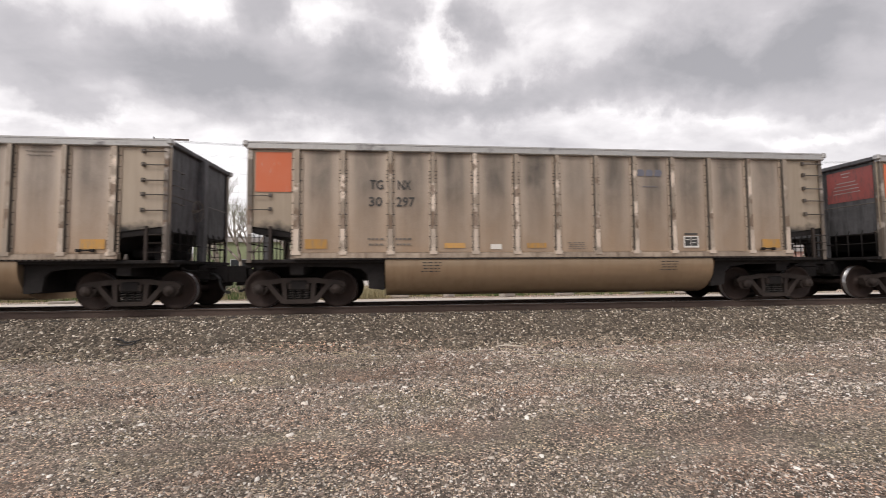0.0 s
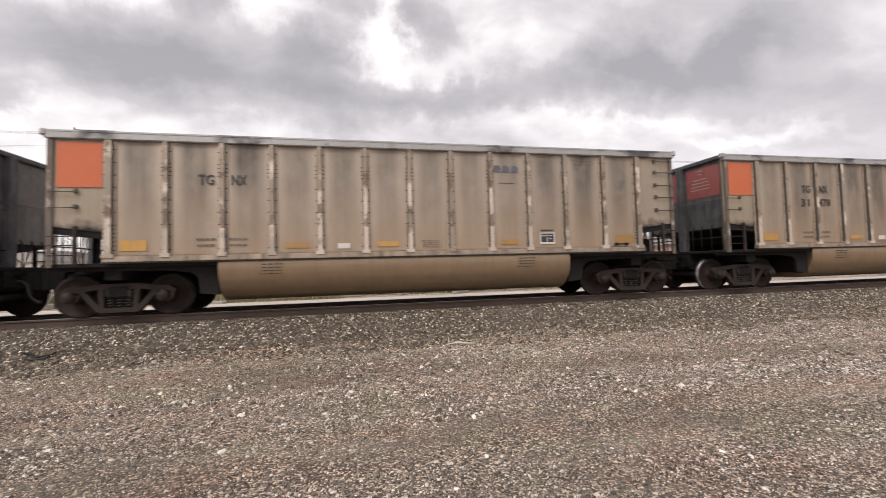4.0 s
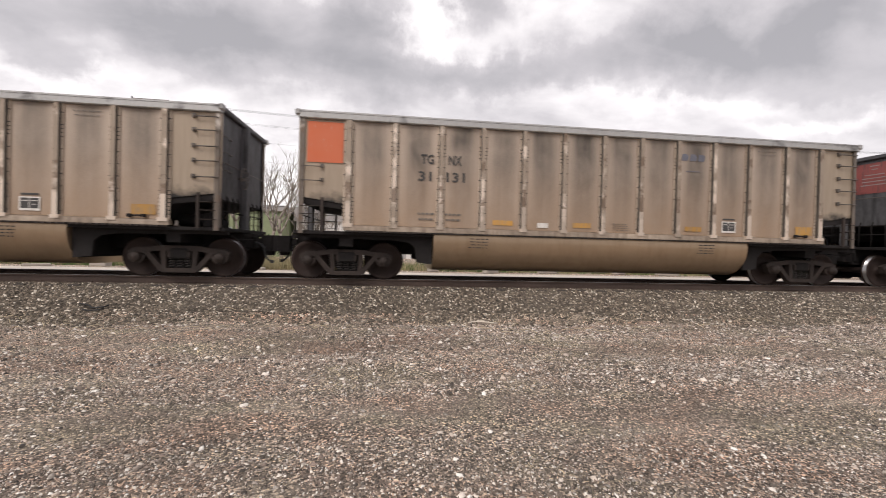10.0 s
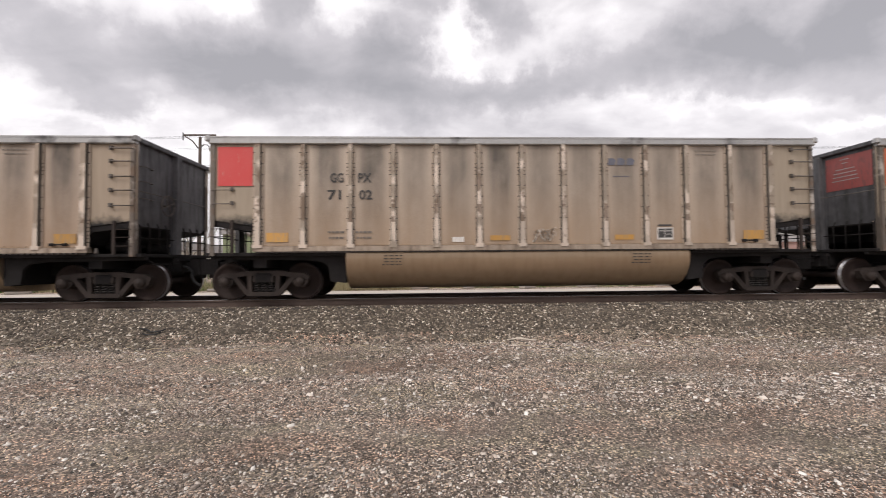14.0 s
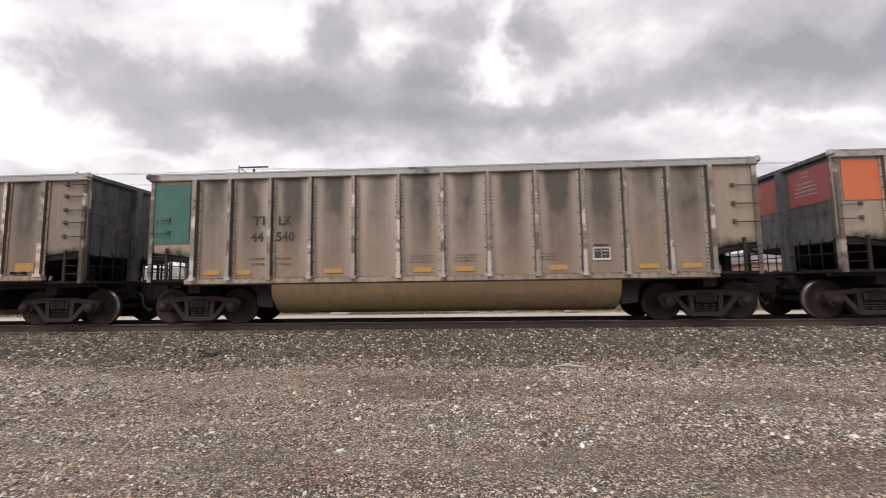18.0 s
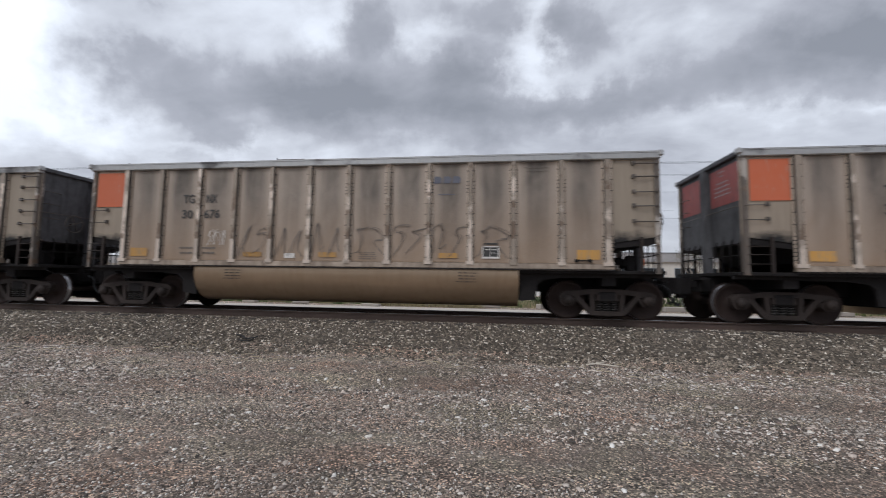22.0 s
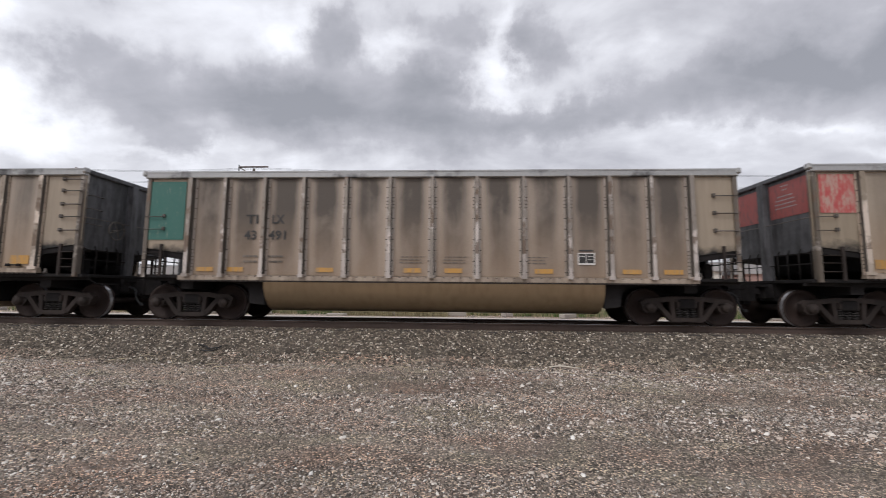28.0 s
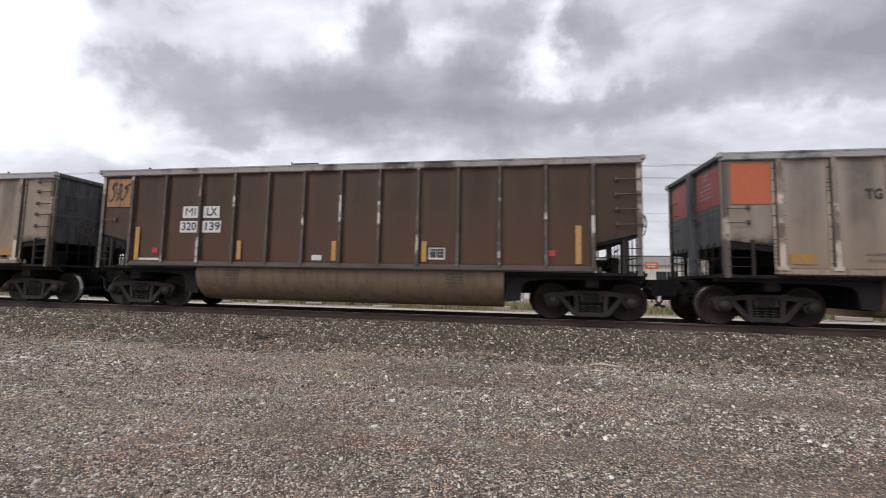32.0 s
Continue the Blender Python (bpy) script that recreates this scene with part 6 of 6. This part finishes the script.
def utility_pole(x, y, top, arm=True, alley=False):
    """A pole with two crossarms, with one braced side arm, or bare."""
    words = " with one braced arm and a bracket" if alley else " with crossarms and wires" if arm else ""
    p = tagged(new("utility_pole"), "weathered wooden utility pole" + words, "utility pole")
    p.matrix_basis = pose(x, y, 0)
    part("pole", Shape().lathe([(0.0, top), (0.10, top), (0.11, top - 0.1), (0.17, 0.0)], "z", 10).mesh("pole"), MAT["pole"], p)
    if alley:
        z = top + 0.1
        a = part("crossarm", Shape().soft(-1.25, 1.35, -0.2, -0.1, z - 0.05, z + 0.07, 0.01).mesh("crossarm"), MAT["pole"], p)
        part("end_bar", Shape().soft(-1.32, -1.22, -0.24, -0.1, z - 0.42, z + 0.2, 0.02).mesh("end_bar"), MAT["galv"], a)
        part("brace", Shape().tube([(-1.15, -0.12, z - 0.08), (-0.55, -0.12, z - 0.45), (-0.1, -0.12, z - 1.05)], 0.05, 6).mesh("brace"), MAT["pole"], p)
        part("bracket", Shape().tube([(0.08, -0.05, z - 0.95), (0.35, -0.05, z - 0.72), (0.62, -0.05, z - 0.78), (0.85, -0.05, z - 1.05)], 0.06, 6)
             .lathe([(0.0, 0.36), (0.09, 0.34), (0.12, 0.2), (0.09, 0.0), (0.0, 0.0)], "z", 8, (0.85, -0.05, z - 1.3)).mesh("bracket"), MAT["galv"], p, "pale bent bracket")
    elif arm:
        for z, w in ((top - 0.45, 1.35), (top - 1.35, 1.1)):
            a = part("crossarm", Shape().soft(-w, w, -0.16, -0.06, z - 0.06, z + 0.06, 0.01).mesh("crossarm"), MAT["pole"], p)
            for ix in (-w + 0.1, -w * 0.45, w * 0.45, w - 0.1):
                part("insulator", cached(("insulator",), lambda: Shape().lathe([(0.0, 0.2), (0.03, 0.19), (0.05, 0.13), (0.03, 0.1), (0.05, 0.06), (0.02, 0.0)], "z", 8)), MAT["rubber"], a, "", (ix, -0.11, z + 0.06))
        part("brace", Shape().tube([(-0.6, -0.12, top - 0.5), (0, -0.12, top - 1.1), (0.6, -0.12, top - 0.5)], 0.02, 5).mesh("brace"), MAT["galv"], p)
        part("transformer", Shape().lathe([(0.0, 0.9), (0.2, 0.88), (0.24, 0.8), (0.24, 0.05), (0.2, 0)], "z", 12, (0.32, -0.1, top - 2.7)).mesh("transformer"), MAT["galv"], p)
    return p


POLES = (-190, -152, -115, -86, -52, -34.9, -18.5, 57.8, 98)
for x in POLES:
    utility_pole(x, LINE_Y, 12.05 if x == -18.5 else 12.25, True, x == -18.5)
utility_pole(0.5, 36.5, 7.4, False)
for dy, z in ((-1.2, 12.05), (-0.5, 12.05), (0.5, 12.05), (1.2, 12.05), (-0.9, 11.05), (0.9, 11.05), (0.1, 9.7), (0.0, 8.2), (0.1, 7.6)):
    pts = []
    for a, b in zip(POLES, POLES[1:]):
        for i in range(7):
            u = i / 7
            pts.append((a + (b - a) * u, LINE_Y + dy * 0.2 - 0.1, z - 4 * u * (1 - u) * 0.012 * (b - a)))
    pts.append((POLES[-1], LINE_Y + dy * 0.2 - 0.1, z))
    tagged(part("power_wire", Shape().tube(pts, 0.006, 4).mesh("power_wire"), MAT["wire"]), "thin dark power wire strung between the poles", "wire")

# chain-link fence with posts along the road's far side
fence = tagged(new("fence"), "galvanised wire fence along the far side of the road", "fence")
for i in range(46):
    part("post", cached(("fence_post",), lambda: Shape().tube([(0, 0, 0), (0, 0, 1.8)], 0.03, 6)), MAT["galv"], fence, "", (-70 + i * 3.0, 30.5, 0))
for z in (0.15, 0.95, 1.75):
    part("fence_wire", Shape().tube([(-70, 30.5, z), (65, 30.5, z)], 0.012, 4).mesh("fence_wire"), MAT["galv"], fence)


def bare_tree(x, y, h, seed, buds=True, spread=0.5):
    """A tapered trunk with forking limbs, fine twigs and a thin haze of buds."""
    r = random.Random(seed)
    t = tagged(new("tree"), "bare early-spring tree with thin greenish buds" if buds else "bare grey leafless tree", "tree")
    t.matrix_basis = pose(x, y, 0)
    wood, tips = Shape(), []

    def grow(p, d, length, rad, depth):
        pts = [p]
        for _ in range(3):
            d = (d + Vector((r.uniform(-0.16, 0.16), r.uniform(-0.16, 0.16), r.uniform(0.0, 0.12)))).normalized()
            pts.append(pts[-1] + d * length / 3)
        n = 6 if depth < 2 else 3
        for a, b, k in zip(pts, pts[1:], range(3)):
            wood.tube([a, b], rad * (1 - 0.18 * k), n)
        if depth >= 4:
            tips.extend(pts[1:])
            return
        for _ in range(3 if depth else 4):
            side = Vector((r.uniform(-1, 1), r.uniform(-1, 1), r.uniform(0.1, 0.9))).normalized()
            grow(pts[r.choice((2, 3))], (d * (1 - spread) + side * spread * 1.3).normalized(), length * r.uniform(0.55, 0.8), rad * 0.55, depth + 1)

    grow(Vector((0, 0, 0)), Vector((r.uniform(-0.05, 0.05), 0, 1)), h * 0.36, h * 0.017, 0)
    part("trunk", wood.mesh("trunk"), MAT["bark"], t)
    if buds:
        leaf = Shape()
        for p in tips:
            for _ in range(2):
                q = p + Vector((r.gauss(0, 0.16), r.gauss(0, 0.16), r.gauss(0, 0.16)))
                a, b = Vector((r.gauss(0, 1), r.gauss(0, 1), r.gauss(0, 1))).normalized() * 0.045, Vector((r.gauss(0, 1), r.gauss(0, 1), r.gauss(0, 1))).normalized() * 0.03
                leaf.add([q - a, q + b, q + a, q - b], [(0, 1, 2, 3)])
        part("crown", leaf.mesh("crown"), MAT["bud"], t, "thin haze of green buds")
    return t


for i, (x, y, h, b) in enumerate(((-10.2, 36, 10.6, True), (-8.6, 34, 9.4, True), (-13.2, 35, 10.4, True), (-7.2, 38, 9.0, False), (-11.5, 33, 8.6, True), (-15.2, 36, 9.5, True), (-16.5, 38, 9.0, True), (-21, 37, 7.5, True), (-27, 40, 8.2, True), (-35, 39, 7.4, True), (-45, 41, 8.0, True), (19, 43, 6.2, True), (33, 42, 6.6, False))):
    bare_tree(x, y, h, 40 + i, b)


def shrub(x, y, h, seed, mat="leaf", name="green leafy shrub at the roadside"):
    r = random.Random(seed)
    t = tagged(new("shrub"), name, "shrub")
    t.matrix_basis = pose(x, y, 0)
    stem, leaf = Shape(), Shape()
    for _ in range(9):
        tip = Vector((r.gauss(0, 0.45) * h, r.gauss(0, 0.3) * h, h * r.uniform(0.5, 1)))
        stem.tube([(0, 0, 0), tip * 0.5 + Vector((0, 0, 0.1)), tip], 0.015, 4)
        for _ in range(46):
            q = tip * r.uniform(0.35, 1.05) + Vector((r.gauss(0, 0.16), r.gauss(0, 0.16), r.gauss(0, 0.14))) * h
            if q.z < 0.02:
                continue
            a, b = Vector((r.gauss(0, 1), r.gauss(0, 1), r.gauss(0, 1))).normalized() * 0.085, Vector((r.gauss(0, 1), r.gauss(0, 1), r.gauss(0, 1))).normalized() * 0.055
            leaf.add([q - a, q + b, q + a, q - b], [(0, 1, 2, 3)])
    part("stems", stem.mesh("stems"), MAT["bark"], t)
    part("leaves", leaf.mesh("leaves"), MAT[mat], t)


def twig_shrub(x, y, h, seed):
    """A leafless thicket: many thin upright stems, each with a few twigs."""
    r = random.Random(seed)
    t = tagged(new("shrub"), "leafless grey shrub of many thin upright stems", "shrub")
    t.matrix_basis = pose(x, y, 0)
    for _ in range(13):
        s = Shape()
        lean = Vector((r.gauss(0, 0.22), r.gauss(0, 0.15), 1)).normalized()
        base, top = Vector((r.gauss(0, 0.22), r.gauss(0, 0.18), 0)), h * r.uniform(0.65, 1.05)
        pts = [base + lean * top * k / 5 + Vector((r.gauss(0, 0.04), r.gauss(0, 0.04), 0)) * k for k in range(6)]
        for a, b, k in zip(pts, pts[1:], range(5)):
            s.tube([a, b], 0.026 - 0.004 * k, 4)
        for _ in range(11):
            p = pts[r.choice((2, 3, 4, 5))]
            d = (lean + Vector((r.gauss(0, 0.55), r.gauss(0, 0.5), 0.2))).normalized() * r.uniform(0.25, 0.75)
            s.tube([p, p + d * 0.5 + Vector((0, 0, 0.04)), p + d], 0.008, 3)
        part("stem", s.mesh("stem"), MAT["bark"], t)


for i, (x, y, h) in enumerate(((-4.9, 30.0, 4.4), (-6.3, 31.2, 4.9), (-3.9, 32.5, 3.4))):
    twig_shrub(x, y, h, 300 + i)

rs = random.Random(11)
for i in range(34):
    x = -40 + i * 2.1 + rs.uniform(-0.8, 0.8)
    if -3 < x < 6 and i % 2:
        continue
    shrub(x, rs.uniform(26, 30) + (6 if x < -14 else 0), rs.uniform(0.6, 1.3) if x > -7 else rs.uniform(1.2, 2.6), 100 + i)
shrub(-2.4, BY + 3.5, 2.0, 77, "leaf", "dark shrub top showing above the flat roof")


def grass(name, n, x0, x1, y0, y1, h, mat, label, seed):
    """Uneven tufts of upright blades in one mesh."""
    g = np.random.default_rng(seed)
    tx, ty = g.uniform(x0, x1, n // 14), g.uniform(y0, y1, n // 14)
    i = g.integers(0, len(tx), n)
    bx, by = tx[i] + g.normal(0, 0.13, n), ty[i] + g.normal(0, 0.13, n)
    bh = h * g.uniform(0.45, 1.15, n)
    lx, ly = g.normal(0, 0.16, n) * bh, g.normal(0, 0.16, n) * bh
    a = g.uniform(0, np.pi, n)
    wx, wy = np.cos(a) * 0.014, np.sin(a) * 0.014
    v = np.stack([np.stack([bx - wx, by - wy, 0 * bh], -1), np.stack([bx + wx, by + wy, 0 * bh], -1), np.stack([bx + lx, by + ly, bh], -1)], 1).reshape(-1, 3)
    me = bpy.data.meshes.new(name)
    me.from_pydata(v.tolist(), [], np.arange(3 * n).reshape(-1, 3).tolist())
    tagged(part(name, me, MAT[mat]), label, "grass", kind="stuff")


grass("dry_grass", 22000, -25, 28, 25.0, 29.0, 0.5, "dry_grass", "tufts of dry straw-coloured grass beyond the road", 5)
grass("green_grass", 20000, -30, 28, 25.0, 29.8, 0.42, "green_grass", "rough green grass beyond the road", 6)
grass("dry_grass", 5000, -90, -25, 24.5, 28, 0.5, "dry_grass", "dry grass far along the road", 8)
grass("dry_grass", 5000, -8, -1, 24.0, 27.0, 0.75, "dry_grass", "tall clump of dry straw-coloured grass", 9)
for i in range(16):
    x = -30 + i * 3.7 + rs.uniform(-1, 1)
    tagged(part("concrete_block", Shape().soft(-rs.uniform(0.3, 0.8), rs.uniform(0.3, 0.8), -0.2, 0.2, 0, rs.uniform(0.12, 0.3), 0.03).mesh("concrete_block"), MAT["concrete"], None, "", (x, rs.uniform(23.6, 25.4), 0.0), (0, 0, rs.uniform(-40, 40))),
           "weathered pale concrete block at the road's edge", "concrete block")


def hills():
    """A low uneven wooded ridge far off, all round the yard."""
    s, n = Shape(), 220
    verts = []
    for i in range(n):
        a = 2 * math.pi * i / n
        r0 = 420
        h = 9 + 5.5 * noise.noise((math.cos(a) * 3, math.sin(a) * 3, 2)) + 2.2 * noise.noise((math.cos(a) * 22, math.sin(a) * 22, 7)) + 1.2 * noise.noise((math.cos(a) * 70, math.sin(a) * 70, 4))
        for k, (dr, kz) in enumerate(((0, 0), (25, 0.75), (60, 1.0), (160, 0.9))):
            verts.append(((r0 + dr) * math.cos(a), (r0 + dr) * math.sin(a), -0.1 + h * kz))
    s.add(verts, [(i * 4 + k, ((i + 1) % n) * 4 + k, ((i + 1) % n) * 4 + k + 1, i * 4 + k + 1) for i in range(n) for k in range(3)], True)
    return s


tagged(part("backdrop", hills().mesh("backdrop"), MAT["hill"]), "low wooded ridge in the distance", "hills", kind="structure")


# ======== what moves ========
def run_of_train(t):
    """How far the train has gone to the left after t seconds."""
    drift = np.interp(t, (0, 1, 2, 3.5, 5, 6, 7, 8, 9, 10, 11, 12, 13, 16, 18, 20, 22, 23, 24, 25, 26.5, 28, 29, 30, 32), (-0.02, -0.06, -0.17, -0.06, -0.04, 0.0, -0.12, 0.0, 0.02, 0.04, -0.12, 0.02, 0.12, 0.12, 0.05, 0.0, -0.02, -0.1, -0.02, 0.08, 0.12, 0.22, 0.06, -0.03, 0.0))
    return 0.07 + 12.72 * t + 0.00501 * t * t + float(drift)


def motions():
    times = [float(t) for t in range(33)]
    for k, car in TRAIN.items():
        walk(car, [(t, pose(3.57 + 16.18 * k - run_of_train(t), TRACK_Y, RAIL_Z)) for t in times])
    # the wheels roll without slipping; all turn alike, so they share the first ones' keys
    first = {}
    for w in WHEELSETS:
        x = round(w.location.x, 3)
        if x not in first:
            first[x] = w
            walk(w, [(i / FPS, pose(x, 0, 0.457, 0, -math.degrees(run_of_train(i / FPS) / 0.457) % 360, 0)) for i in range(32 * FPS + 1)])
        else:
            src = first[x].animation_data
            w.rotation_mode = "QUATERNION"
            w.animation_data_create()
            w.animation_data.action = src.action
            w.animation_data.action_slot = src.action_slot


motions()
